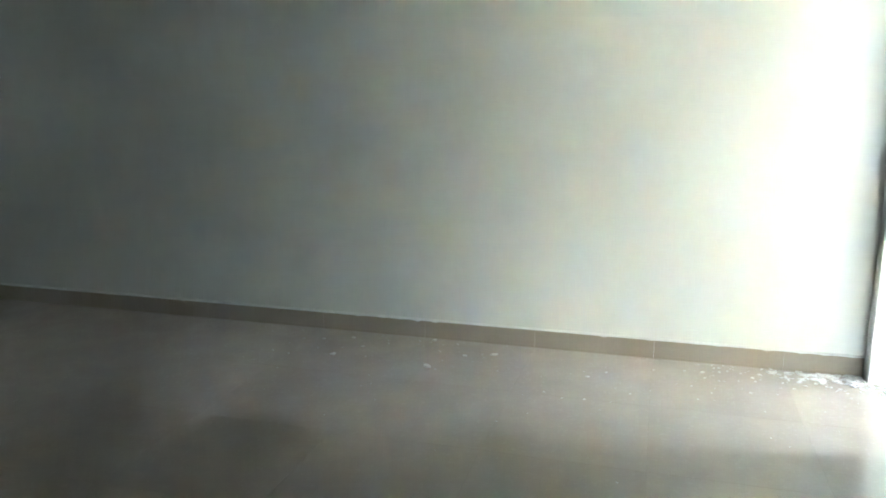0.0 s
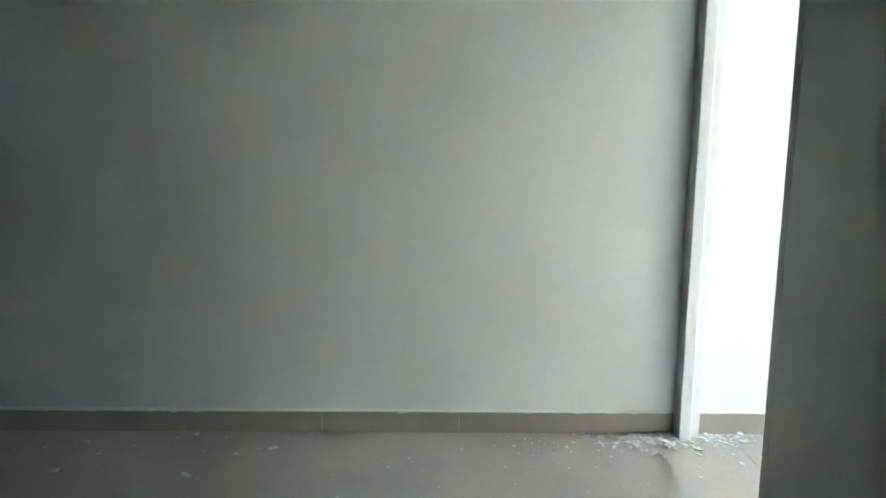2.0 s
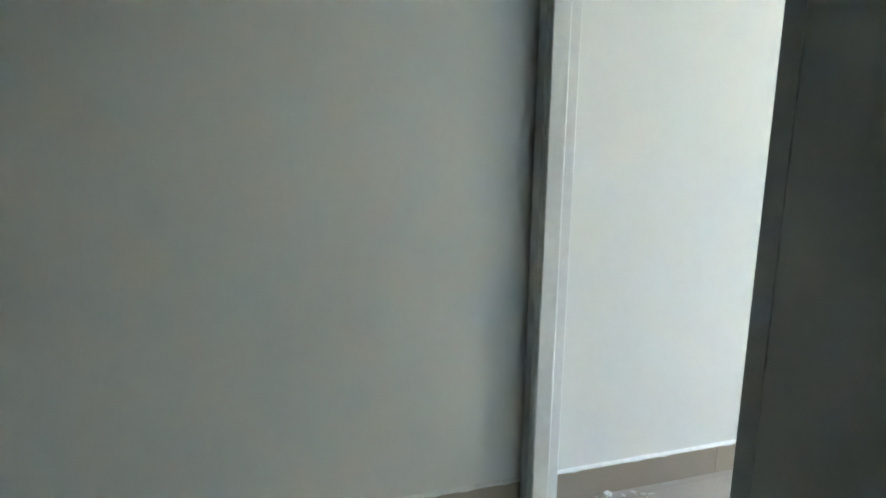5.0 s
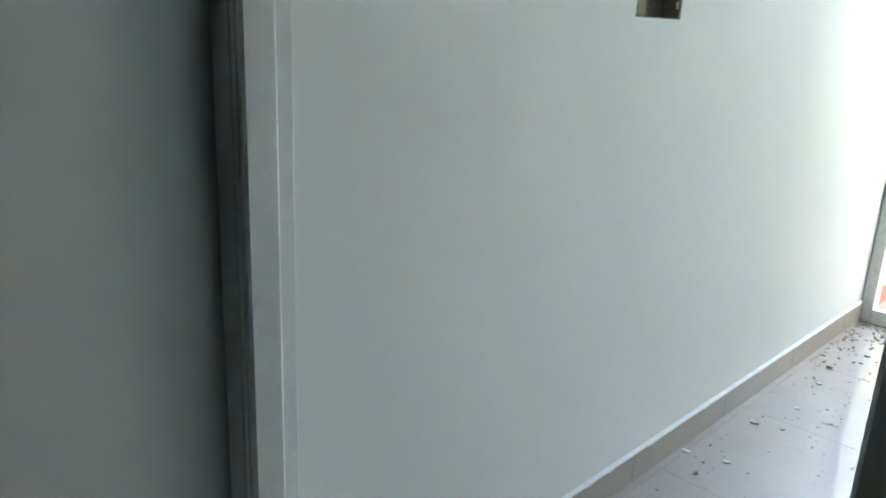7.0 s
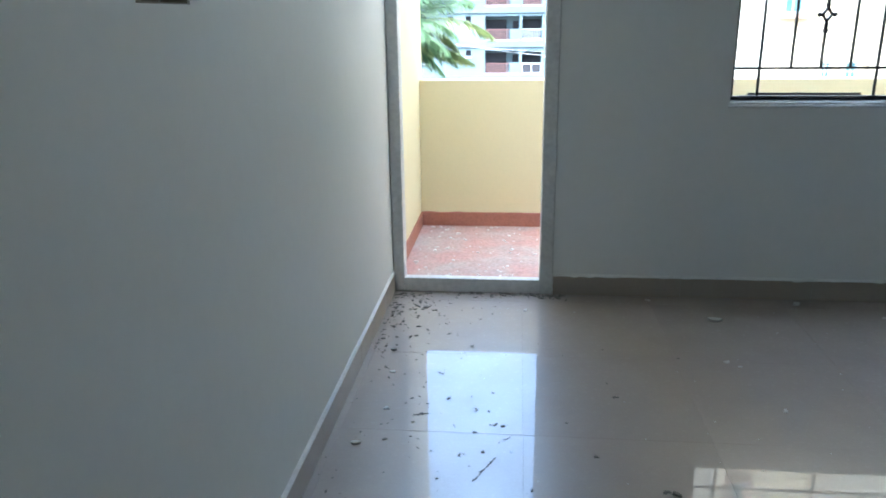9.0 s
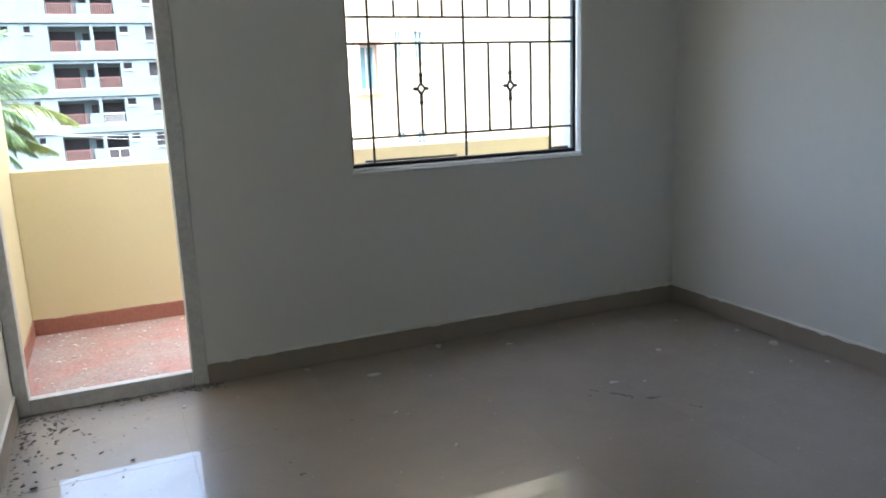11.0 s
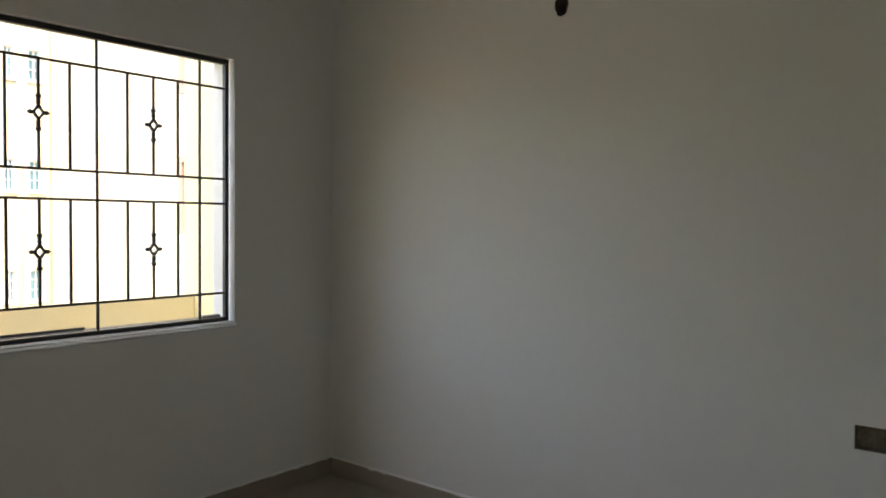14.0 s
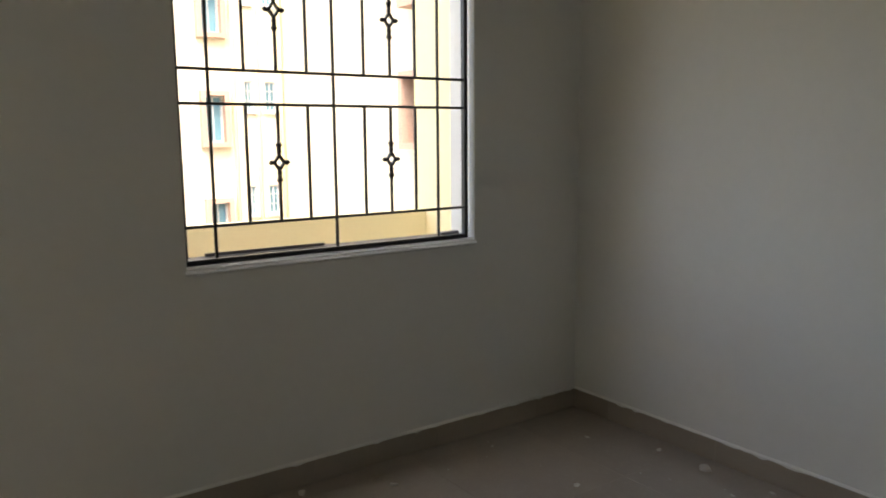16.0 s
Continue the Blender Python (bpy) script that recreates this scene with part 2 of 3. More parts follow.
# walls
BOX_L = (1.062, 1.268, 1.333, 1.401)
BOX_R = (0.530, 0.738, 0.666, 0.751)
structure("wall_west", pierced(lambda u, v, w: (-w, u, v), HALL_Y, OUT, 0, CEIL, 0.2,
          [(BOX_L[0], BOX_L[1], BOX_L[2], BOX_L[3], 0.062)]), M_WALL,
          "long off-white painted plaster wall with fresh paint", "wall")
structure("wall_north", pierced(lambda u, v, w: (u, BACK + w, v), 0.0, RIGHT, 0, CEIL, OUT - BACK,
          [(0.0, 0.783, 0.0, 2.12, None), (WIN[0], WIN[1], WIN[2], WIN[3], None)]), M_WALL,
          "off-white painted wall with a balcony door and a window opening", "wall")

HOLE = (1.919, 2.379)
bm = pierced(lambda u, v, w: (RIGHT + w, u, v), PART_1, OUT, 0, CEIL, 0.2,
             [(BOX_R[0], BOX_R[1], BOX_R[2], BOX_R[3], 0.055), (HOLE[0] - 0.08, HOLE[0] + 0.08, HOLE[1] - 0.08, HOLE[1] + 0.08, 0.09)])
# rough broken hole: a collar of plaster round an uneven oval
rim, ring, deep = [], [], []
for k in range(32):
    a = 2 * math.pi * k / 32
    c, s = math.cos(a), math.sin(a)
    q = 0.08 / max(abs(c), abs(s))
    r = 1 + 0.16 * noise.noise((2 * c, 2 * s, 3.0))
    rim.append(bm.verts.new((RIGHT, HOLE[0] + q * c, HOLE[1] + q * s)))
    ring.append(bm.verts.new((RIGHT, HOLE[0] + 0.034 * r * c, HOLE[1] + 0.047 * r * s)))
    deep.append(bm.verts.new((RIGHT + 0.085, HOLE[0] + 0.028 * c, HOLE[1] + 0.04 * s)))
# lined with darkened cement: part of the hole's shade is in the colour
for k in range(32):
    n = (k + 1) % 32
    bm.faces.new((rim[k], ring[k], ring[n], rim[n]))
    bm.faces.new((ring[k], deep[k], deep[n], ring[n])).material_index = 1
bm.faces.new(deep).material_index = 1
wall_east = structure("wall_east", bm, M_WALL, "off-white painted wall with a broken hole and an empty switch recess", "wall")
wall_east.data.materials.append(M_CEMENT)
structure("wall_south", boxed(DOOR_R + 0.003, HALL_X, PART_0, PART_1, 0, CEIL), M_WALL,
          "off-white painted partition wall beside the doorway", "wall")
structure("wall_over_door", boxed(0.0, DOOR_R + 0.003, PART_0, PART_1, DOOR_H, CEIL), M_WALL, "off-white painted wall above the doorway", "wall")
structure("wall_hall_south", boxed(-0.2, HALL_X + 0.2, HALL_Y - 0.2, HALL_Y, 0, CEIL), M_WALL, "plain off-white painted hall wall", "wall")
structure("wall_hall_east", boxed(HALL_X, HALL_X + 0.2, HALL_Y, PART_1, 0, CEIL), M_WALL, "plain off-white painted hall wall", "wall")
structure("ceiling", boxed(-0.2, HALL_X + 0.2, HALL_Y - 0.2, OUT, CEIL, CEIL + 0.15), M_CEIL, "plain white painted ceiling", "ceiling")

# plaster filling with gaps between the partition and the door post
rng = random.Random(4)
bm = bmesh.new()
z = 0.0
while z < DOOR_H:
    h = rng.uniform(0.02, 0.07) if 0.35 < z < 1.24 else rng.uniform(0.1, 0.3)
    box(bm, DOOR_R - 0.0005, DOOR_R + 0.0035, PART_0 + 0.0012 + rng.uniform(0, 0.001), PART_1 - 0.002, z, min(z + h, DOOR_H))
    z += h + (rng.uniform(0.008, 0.05) if 0.35 < z < 1.24 else 0.0)
structure("trim", bm, M_WALL, "cracked plaster filling along the door post", "trim")
structure("trim", boxed(DOOR_R - 0.0004, DOOR_R + 0.0028, PART_0 + 0.02, PART_1 - 0.01, 0.0, DOOR_H), M_CEMENT, "dark cement deep in the crack", "trim")

# doorway: rebated posts and head of primed wood
door_1 = thing("door_1", "white-primed wooden door frame without its leaf", "door frame", kind="structure")


def rebated(inner, outer, y0, step, y1, moulded):
    s = 1 if inner > outer else -1
    grooves = [(inner - s * d, y0 + h) for d, h in ((0.034, 0.0002), (0.032, 0.003), (0.029, 0.003), (0.027, 0.0002), (0.018, 0.0), (0.016, 0.003), (0.013, 0.003), (0.011, 0.0))]
    return [(outer, y0 + 0.0005), *(grooves if moulded else ()), (inner - s * 0.004, y0), (inner, y0 + 0.004), (inner, step - 0.005), (inner - s * 0.003, step - 0.001),
            (inner - s * 0.026, step + 0.001), (inner - s * 0.028, step + 0.005), (inner - s * 0.028, y1 - 0.003), (inner - s * 0.031, y1), (outer, y1)]


part("post", prism(bmesh.new(), rebated(0.081, 0.0015, 0.0, 0.055, 0.098, True), 0, DOOR_H - 0.002), M_FRAME, door_1)
part("post", prism(bmesh.new(), rebated(0.862, DOOR_R - 0.001, PART_0, 0.050, PART_1, False), 0, DOOR_H - 0.002), M_FRAME, door_1)
part("head", boxed(0.083, 0.860, PART_0 + 0.001, PART_1 - 0.001, DOOR_H - 0.07, DOOR_H - 0.002, 0.003), M_FRAME, door_1)

# balcony door frame with raised sill
door_2 = thing("door_2", "grey-white painted wooden balcony door frame with a raised sill", "door frame", kind="structure")
for a, b in ((0.0015, 0.055), (0.718, 0.7815)):
    part("post", boxed(a, b, BACK - 0.006, BACK + 0.09, 0.001, 2.118, 0.004, 2), M_FRAME2, door_2)
part("head", boxed(0.056, 0.717, BACK - 0.005, BACK + 0.088, 2.06, 2.118, 0.003), M_FRAME2, door_2)
part("sill", boxed(0.056, 0.717, BACK - 0.005, BACK + 0.042, 0.001, 0.072, 0.004, 2), M_FRAME2, door_2)
structure("door_step", boxed(0.0, 0.783, BACK + 0.044, OUT - 0.001, -0.12, BAL_Z + 0.003), M_RED, "red oxide step behind the door sill", "step")

# window reveal bead
window_1 = thing("window_1", "bare window opening with a white plaster edge", "window", kind="structure")
part("window_sill", boxed(WIN[0] + 0.001, WIN[1] - 0.001, BACK + 0.023, OUT + 0.02, WIN[2] - 0.02, WIN[2] + 0.008, 0.003), M_PUTTY, window_1)
bm = bmesh.new()
ends = []
for x in (WIN[0] - 0.006, WIN[1] + 0.006):
    ends.append([bm.verts.new((x, BACK + d, WIN[2] + h)) for d, h in ((-0.0005, -0.022), (-0.009, -0.018), (-0.008, -0.012), (0.012, 0.007), (0.022, 0.0085), (0.022, -0.022))])
for k in range(6):
    bm.faces.new((ends[0][k], ends[1][k], ends[1][(k + 1) % 6], ends[0][(k + 1) % 6]))
bm.faces.new(ends[0][::-1])
bm.faces.new(ends[1])
bmesh.ops.recalc_face_normals(bm, faces=bm.faces[:])
part("plaster_edge", bm, M_PUTTY, window_1, "rounded white putty edge")
part("outer_sill", boxed(WIN[0] + 0.001, WIN[1] - 0.001, 3.420, OUT + 0.03, WIN[2] + 0.0085, 0.936, 0.003), M_CEMENT, window_1)

# ---- window grille ----
grille = thing("window_grille", "black painted iron window grille with diamond ornaments", "window grille")
GY = 3.399
GX0, GX1, GZ0, GZ1 = WIN[0] + 0.004, WIN[1] - 0.020, WIN[2] + 0.010, WIN[3] - 0.004
part("frame_bar", boxed(GX0, GX1, GY - 0.010, GY + 0.016, GZ0, GZ0 + 0.018, 0.002), M_IRON, grille)
part("frame_bar", boxed(GX0, GX1, GY - 0.010, GY + 0.016, GZ1 - 0.026, GZ1, 0.002), M_IRON, grille)
part("frame_bar", boxed(GX0, GX0 + 0.010, GY - 0.010, GY + 0.016, GZ0 + 0.0185, GZ1 - 0.0265, 0.002), M_IRON, grille)
part("frame_bar", boxed(GX1 - 0.020, GX1, GY - 0.010, GY + 0.016, GZ0 + 0.0185, GZ1 - 0.0265, 0.002), M_IRON, grille)
B = 0.0055
RAILS = (1.071, 1.509, 1.630, 2.070)
for zr in RAILS:
    part("rail", boxed(GX0 + 0.010, GX1 - 0.02, GY - B, GY + B, zr - B, zr + B, 0.0015), M_IRON, grille)
for xr in (1.657, 2.152, 2.649):
    part("bar", boxed(xr - B, xr + B, GY - B + 0.003, GY + B + 0.003, GZ0 + 0.018, GZ1 - 0.026, 0.0015), M_IRON, grille)


def ornament(cx, cz):
    """A cast diamond ring with knobs on its four points."""
    bm = bmesh.new()
    outer = [(0, 0.028), (0.009, 0.019), (0.015, 0.009), (0.021, 0.004), (0.021, -0.004), (0.015, -0.009), (0.009, -0.019), (0, -0.028),
             (-0.009, -0.019), (-0.015, -0.009), (-0.021, -0.004), (-0.021, 0.004), (-0.015, 0.009), (-0.009, 0.019)]
    inner = [(0, 0.018), (0.004, 0.012), (0.0085, 0.006), (0.0125, 0.001), (0.0125, -0.001), (0.0085, -0.006), (0.004, -0.012), (0, -0.018),
             (-0.004, -0.012), (-0.0085, -0.006), (-0.0125, -0.001), (-0.0125, 0.001), (-0.0085, 0.006), (-0.004, 0.012)]
    loops = []
    for y in (GY - 0.007, GY + 0.007):
        loops.append(([bm.verts.new((cx + 1.18 * x, y, cz + 1.18 * z_)) for x, z_ in outer], [bm.verts.new((cx + 1.1 * x, y, cz + 1.1 * z_)) for x, z_ in inner]))
    n = len(outer)
    for k in range(n):
        q = (k + 1) % n
        (o0, i0), (o1, i1) = loops
        bm.faces.new((o0[k], o0[q], i0[q], i0[k]))
        bm.faces.new((o1[k], i1[k], i1[q], o1[q]))
        bm.faces.new((o0[k], o1[k], o1[q], o0[q]))
        bm.faces.new((i0[k], i0[q], i1[q], i1[k]))
    bmesh.ops.recalc_face_normals(bm, faces=bm.faces[:])

    def turned(profile, axis):
        rows = []
        for d, r in profile:
            d, r, row = d * 1.15, r * 1.15, []
            for k in range(8):
                a = math.pi / 4 * k
                u, w = r * math.cos(a), r * math.sin(a)
                row.append(bm.verts.new((cx + u, GY + w, cz + d) if axis == "z" else (cx + d, GY + w, cz + u)))
            rows.append(row)
        for r0, r1 in zip(rows, rows[1:]):
            for k in range(8):
                bm.faces.new((r0[k], r0[(k + 1) % 8], r1[(k + 1) % 8], r1[k]))
        bm.faces.new(rows[0][::-1])
        bm.faces.new(rows[-1])

    for s in (1, -1):
        turned([(s * 0.022, 0.006), (s * 0.034, 0.009), (s * 0.042, 0.0075), (s * 0.050, 0.008), (s * 0.056, 0.0115), (s * 0.062, 0.0105), (s * 0.066, 0.006)], "z")
        turned([(s * 0.019, 0.005), (s * 0.025, 0.009), (s * 0.031, 0.008), (s * 0.037, 0.003)], "x")
    bmesh.ops.recalc_face_normals(bm, faces=bm.faces[:])
    return bm


for lo, hi in ((RAILS[0], RAILS[1]), (RAILS[2], RAILS[3])):
    for xr in (1.789, 1.914, 2.038, 2.287, 2.410, 2.532):
        if xr in (1.914, 2.410):
            mid_z = (lo + hi) / 2 + 0.004
            part("bar", boxed(xr - B, xr + B, GY - B, GY + B, lo + B, mid_z - 0.070, 0.0015), M_IRON, grille)
            bar = part("bar", boxed(xr - B, xr + B, GY - B, GY + B, mid_z + 0.070, hi - B, 0.0015), M_IRON, grille)
            part("ornament", ornament(xr, mid_z), M_IRON, bar, "cast iron diamond ornament")
        else:
            part("bar", boxed(xr - B, xr + B, GY - B, GY + B, lo + B, hi - B, 0.0015), M_IRON, grille)

# scraps left on the sill
rod = thing("metal_strip", "thin dark leftover metal strip lying on the window sill", "metal strip")
bm = boxed(0, 0.50, -0.012, 0.012, 0.0, 0.003)
box(bm, 0, 0.50, 0.009, 0.012, 0.003, 0.015)
strip = part("angle_strip", bm, M_ALU, rod)
rod.matrix_world = pose(1.655, 3.528, 0.937, 0, 0, -1)
scrap = tagged(part("wood_scrap", boxed(-0.055, 0.055, -0.018, 0.018, 0, 0.024, 0.003), M_ALU), "dark wood scrap lying on the window sill corner", "scrap")
scrap.matrix_world = pose(2.735, 3.450, 0.937, 0, 0, 8)

# ---- recessed electrical boxes ----


def recessed_box(label, inward, y0, y1, z0, z1, face, depth):
    """A folded sheet-metal box in a wall; inward is +1 where the recess runs towards +x."""
    root = thing("switch_box", label, "switch box")

    def b(d0, d1, a0, a1, c0, c1):
        xs = sorted((face + inward * d0, face + inward * d1))
        return boxed(xs[0], xs[1], a0, a1, c0, c1)

    t = 0.0015
    part("back_plate", b(depth - 0.004, depth - 0.002, y0 + 0.002, y1 - 0.002, z0 + 0.002, z1 - 0.002), M_BOX, root)
    for a0, a1, c0, c1 in ((y0 + 0.001, y0 + 0.001 + t, z0 + 0.001, z1 - 0.001), (y1 - 0.001 - t, y1 - 0.001, z0 + 0.001, z1 - 0.001),
                           (y0 + 0.003, y1 - 0.003, z0 + 0.001, z0 + 0.001 + t), (y0 + 0.003, y1 - 0.003, z1 - 0.001 - t, z1 - 0.001)):
        part("side_plate", b(0.004, depth - 0.005, a0, a1, c0, c1), M_BOX, root)
    for a in (y0 + 0.006, y1 - 0.018):
        lug = part("screw_lug", b(0.006, 0.008, a, a + 0.012, (z0 + z1) / 2 - 0.008, (z0 + z1) / 2 + 0.008), M_BOX, root)
        part("screw", b(0.004, 0.006, a + 0.004, a + 0.008, (z0 + z1) / 2 - 0.002, (z0 + z1) / 2 + 0.002), M_WHITE, lug)
    return root


box_a = recessed_box("empty rusty metal switch box recessed in the wall", -1, *BOX_L, 0.0, 0.06)
inset = part("terminal_plate", boxed(-0.052, -0.044, BOX_L[0] + 0.012, BOX_L[0] + 0.115, BOX_L[2] + 0.006, BOX_L[3] - 0.006, 0.002), M_TAN, box_a, "tan plastic plate")
part("knockout", boxed(-0.0435, -0.041, BOX_L[0] + 0.055, BOX_L[0] + 0.075, BOX_L[2] + 0.02, BOX_L[3] - 0.02, 0.001), M_DIRT, inset)
recessed_box("empty dark metal switch box low in the wall", 1, *BOX_R, RIGHT, 0.053)

# ---- balcony ----
structure("balcony_floor", boxed(-0.02, BAL_X, OUT, BAL_Y + 0.12, -0.12, BAL_Z), M_RED, "worn red oxide balcony floor splashed with paint", "floor")
structure("balcony_parapet", boxed(-0.02, BAL_X, BAL_Y, BAL_Y + 0.12, BAL_Z + 0.001, 0.925, 0.006, 2), M_YELLOW, "yellow plastered balcony parapet", "parapet")
structure("wall_balcony_west", boxed(-0.2, -0.02, OUT + 0.001, BAL_Y + 0.12, -0.12, CEIL), M_YELLOW, "yellow plastered balcony side wall", "wall")
structure("wall_balcony_east", boxed(BAL_X, BAL_X + 0.18, OUT + 0.001, BAL_Y + 0.12, -0.12, CEIL), M_YELLOW, "yellow plastered balcony side wall", "wall")


def wavy_strip(p, q, normal, thick, z0, z1, amp, seed):
    """A skirting strip whose top edge wanders by amp."""
    bm = bmesh.new()
    p, q, nrm = Vector(p), Vector(q), Vector(normal)
    n = max(2, int((q - p).length / 0.04))
    cols = []
    for k in range(n + 1):
        s = p.lerp(q, k / n)
        top = z1 + amp * noise.noise((k * 0.43, seed, 0.0))
        cols.append([bm.verts.new((s + nrm * d) + Vector((0, 0, zz))) for d, zz in ((0.0, z0), (thick, z0), (thick, top - 0.003), (thick * 0.6, top), (0.0, top))])
    for a, b in zip(cols, cols[1:]):
        for k in range(5):
            bm.faces.new((a[k], b[k], b[(k + 1) % 5], a[(k + 1) % 5]))
    bm.faces.new(cols[0])
    bm.faces.new(cols[-1][::-1])
    bmesh.ops.recalc_face_normals(bm, faces=bm.faces[:])
    return bm


structure("balcony_baseboard", wavy_strip((-0.02, BAL_Y, 0), (BAL_X, BAL_Y, 0), (0, -1, 0), 0.008, BAL_Z + 0.001, 0.078, 0.007, 1.0), M_REDSK, "hand-painted red oxide skirting with an uneven edge", "baseboard")
structure("balcony_baseboard", wavy_strip((-0.02, OUT + 0.002, 0), (-0.02, BAL_Y - 0.009, 0), (1, 0, 0), 0.008, BAL_Z + 0.001, 0.078, 0.007, 2.0), M_REDSK, "hand-painted red oxide skirting with an uneven edge", "baseboard")

# ---- outside ----
GROUND = -9.6
bm = bmesh.new()
vs = [bm.verts.new((x, y, GROUND)) for x, y in ((-1500, -1500), (1500, -1500), (1500, 1500), (-1500, 1500))]
bm.faces.new(vs)
structure("ground", bm, M_SOIL, "bare brown soil with weeds around the buildings", "ground")
structure("wall_below", boxed(-0.2, HALL_X + 0.2, HALL_Y - 0.2, OUT + 0.001, GROUND, -0.13), M_CREAM, "plain lower storeys under the flat", "wall")
# unseen upper wall, added to keep direct sun off the balcony
structure("wall_above", boxed(-0.2, HALL_X + 0.2, BACK, OUT, CEIL + 0.151, 9.0), M_CREAM, "added unseen cream wall that keeps direct sun off the balcony", "wall")

# distant block of flats with open balconies
flats = thing("apartment_building", "pale grey unfinished apartment building with recessed balconies and rust-red railings", "building")
FY, ST = 70.0, 2.933
BAYS = [(-2.48, 0.575), (0.824, 2.57)]
LEVELS = [1.664 + ST * k for k in range(-3, 5)]
PITCH = 14.2
FX0, FX1 = -20.5, 23.0
holes = []
spots = []
for z0 in LEVELS:
    for off in (-PITCH, 0.0, PITCH):
        for a, b in BAYS:
            holes.append((a + off, b + off, z0 + 0.40, z0 + 2.5, 1.6))
            spots.append(("bay", a + off, b + off, z0 + 0.40, z0 + 2.5))
        for a, b, lo, hi, kind in ((2.82, 3.48, 2.03, 2.51, "vent"), (4.80, 6.45, 1.4, 2.5, "window"), (-4.21, -3.74, 2.03, 2.51, "vent"), (-5.8, -5.3, 2.03, 2.51, "vent")):
            holes.append((a + off, b + off, z0 + lo, z0 + hi, 0.5))
            spots.append((kind, a + off, b + off, z0 + lo, z0 + hi))
part("wall", pierced(lambda u, v, w: (u, FY + w, v), FX0, FX1, GROUND, LEVELS[-1] + 3.3, 11.0, holes), M_PALE, flats)
for z0 in LEVELS:
    part("slab_band", boxed(FX0 - 0.1, FX1 + 0.1, FY - 0.12, FY - 0.005, z0 - 0.16, z0 + 0.02), M_PALE, flats)
    # thin near-black strip below each slab band
    part("drip_course", boxed(FX0 - 0.1, FX1 + 0.1, FY - 0.06, FY - 0.005, z0 - 0.24, z0 - 0.165), M_SHADE, flats)
part("roof", boxed(FX0 - 0.3, FX1 + 0.3, FY - 0.3, FY + 11.2, LEVELS[-1] + 3.301, LEVELS[-1] + 3.6), M_PALE, flats)
rng = random.Random(11)
for kind, a, b, lo, hi in spots:
    if kind == "bay":
        wide = b - a > 2
        r_end = a + (b - a) * 0.74 if wide else b
        # flat sheet at the back of the bay, the room's shade painted near-black
        part("room_opening", boxed(a + 0.02, a + (b - a) * (0.62 if wide else 0.96), FY + 1.52, FY + 1.59, lo + 0.01, hi - 0.3), M_SHADE, flats, "near-black sheet painted as the unlit room behind the balcony")
        white = (a, lo) == (BAYS[1][0], LEVELS[2] + 0.40)
        paint, note = (M_WHITE, "white-painted balcony railing") if white else (M_RAIL, "rust-red balcony railing")
        if (a, lo) == (BAYS[1][0], LEVELS[1] + 0.40):
            screen = part("low_wall", boxed(a + 0.01, b - 0.01, FY + 0.02, FY + 0.10, lo + 0.076, lo + 0.98), M_WHITE, flats, "white balcony screen with two dark panels")
            for u in (a + 0.08, (a + b) / 2 + 0.04):
                part("panel", boxed(u, u + (b - a) / 2 - 0.12, FY + 0.005, FY + 0.019, lo + 0.16, lo + 0.86), M_SHADE, screen)
        else:
            rail_ob = part("railing", boxed(a + 0.02, r_end - 0.02, FY + 0.02, FY + 0.06, lo + 0.90, lo + 0.98), paint, flats, note)
            if wide:
                part("low_wall", boxed(r_end, b - 0.002, FY + 0.02, FY + 0.14, lo + 0.076, lo + 0.98), M_PALE, flats)
                # second sheet, painted near-black for the unlit window
                part("room_opening", boxed(r_end + 0.2, b - 0.1, FY + 1.52, FY + 1.59, lo + 1.0, hi - 0.45), M_SHADE, flats, "near-black sheet painted as the unlit window behind the balcony")
            part("bottom_rail", boxed(a + 0.02, r_end - 0.02, FY + 0.02, FY + 0.06, lo + 0.085, lo + 0.16), paint, rail_ob)
            for k in range(int((r_end - a - 0.1) / 0.16)):
                part("baluster", boxed(a + 0.08 + 0.16 * k, a + (0.12 if white else 0.155) + 0.16 * k, FY + 0.025, FY + 0.05, lo + 0.161, lo + 0.899), paint, rail_ob)
        part("ledge", boxed(a, b, FY - 0.02, FY + 0.1, lo - 0.03, lo + 0.075), M_WHITE, flats)
    else:
        # sheet inside the recess, its shade put into the colour
        w_ob = part("window", boxed(a + 0.01, b - 0.01, FY + 0.3, FY + 0.36, lo + 0.01, hi - 0.01), M_SHADE, flats, "near-black sheet painted as the unlit inside of an unglazed window")
        part("window_ledge", boxed(a - 0.1, b + 0.1, FY - 0.1, FY - 0.002, lo - 0.16, lo - 0.08), M_WHITE, w_ob)
        if kind == "window":
            part("mullion", boxed((a + b) / 2 - 0.03, (a + b) / 2 + 0.03, FY + 0.22, FY + 0.29, lo, hi), M_RAIL, w_ob)

# neighbouring cream house in an L, with brown window surrounds
house = thing("neighbour_house", "cream rendered neighbouring house with brown window surrounds and down-pipes", "building")
HY, HX, HW = 22.0, 10.05, 3.0
tops = [1.14 + HW * k for k in range(-3, 8)]
h_front, h_side = [], []
for z0 in tops:
    for a, b in ((7.66, 8.20),):
        h_front.append((a, b, z0 + 0.12, z0 + 1.42, 0.3, "large"))
    for a, b in ((8.84, 9.10), (9.47, 9.80)):
        h_front.append((a, b, z0 + 1.0, z0 + 1.85, 0.2, "small"))
    for a, b in ((13.86, 14.81), (9.3, 10.3)):
        h_side.append((a, b, z0 + 0.1, z0 + 1.5, 0.3, "large"))
H_TOP = tops[-1] + 3.0
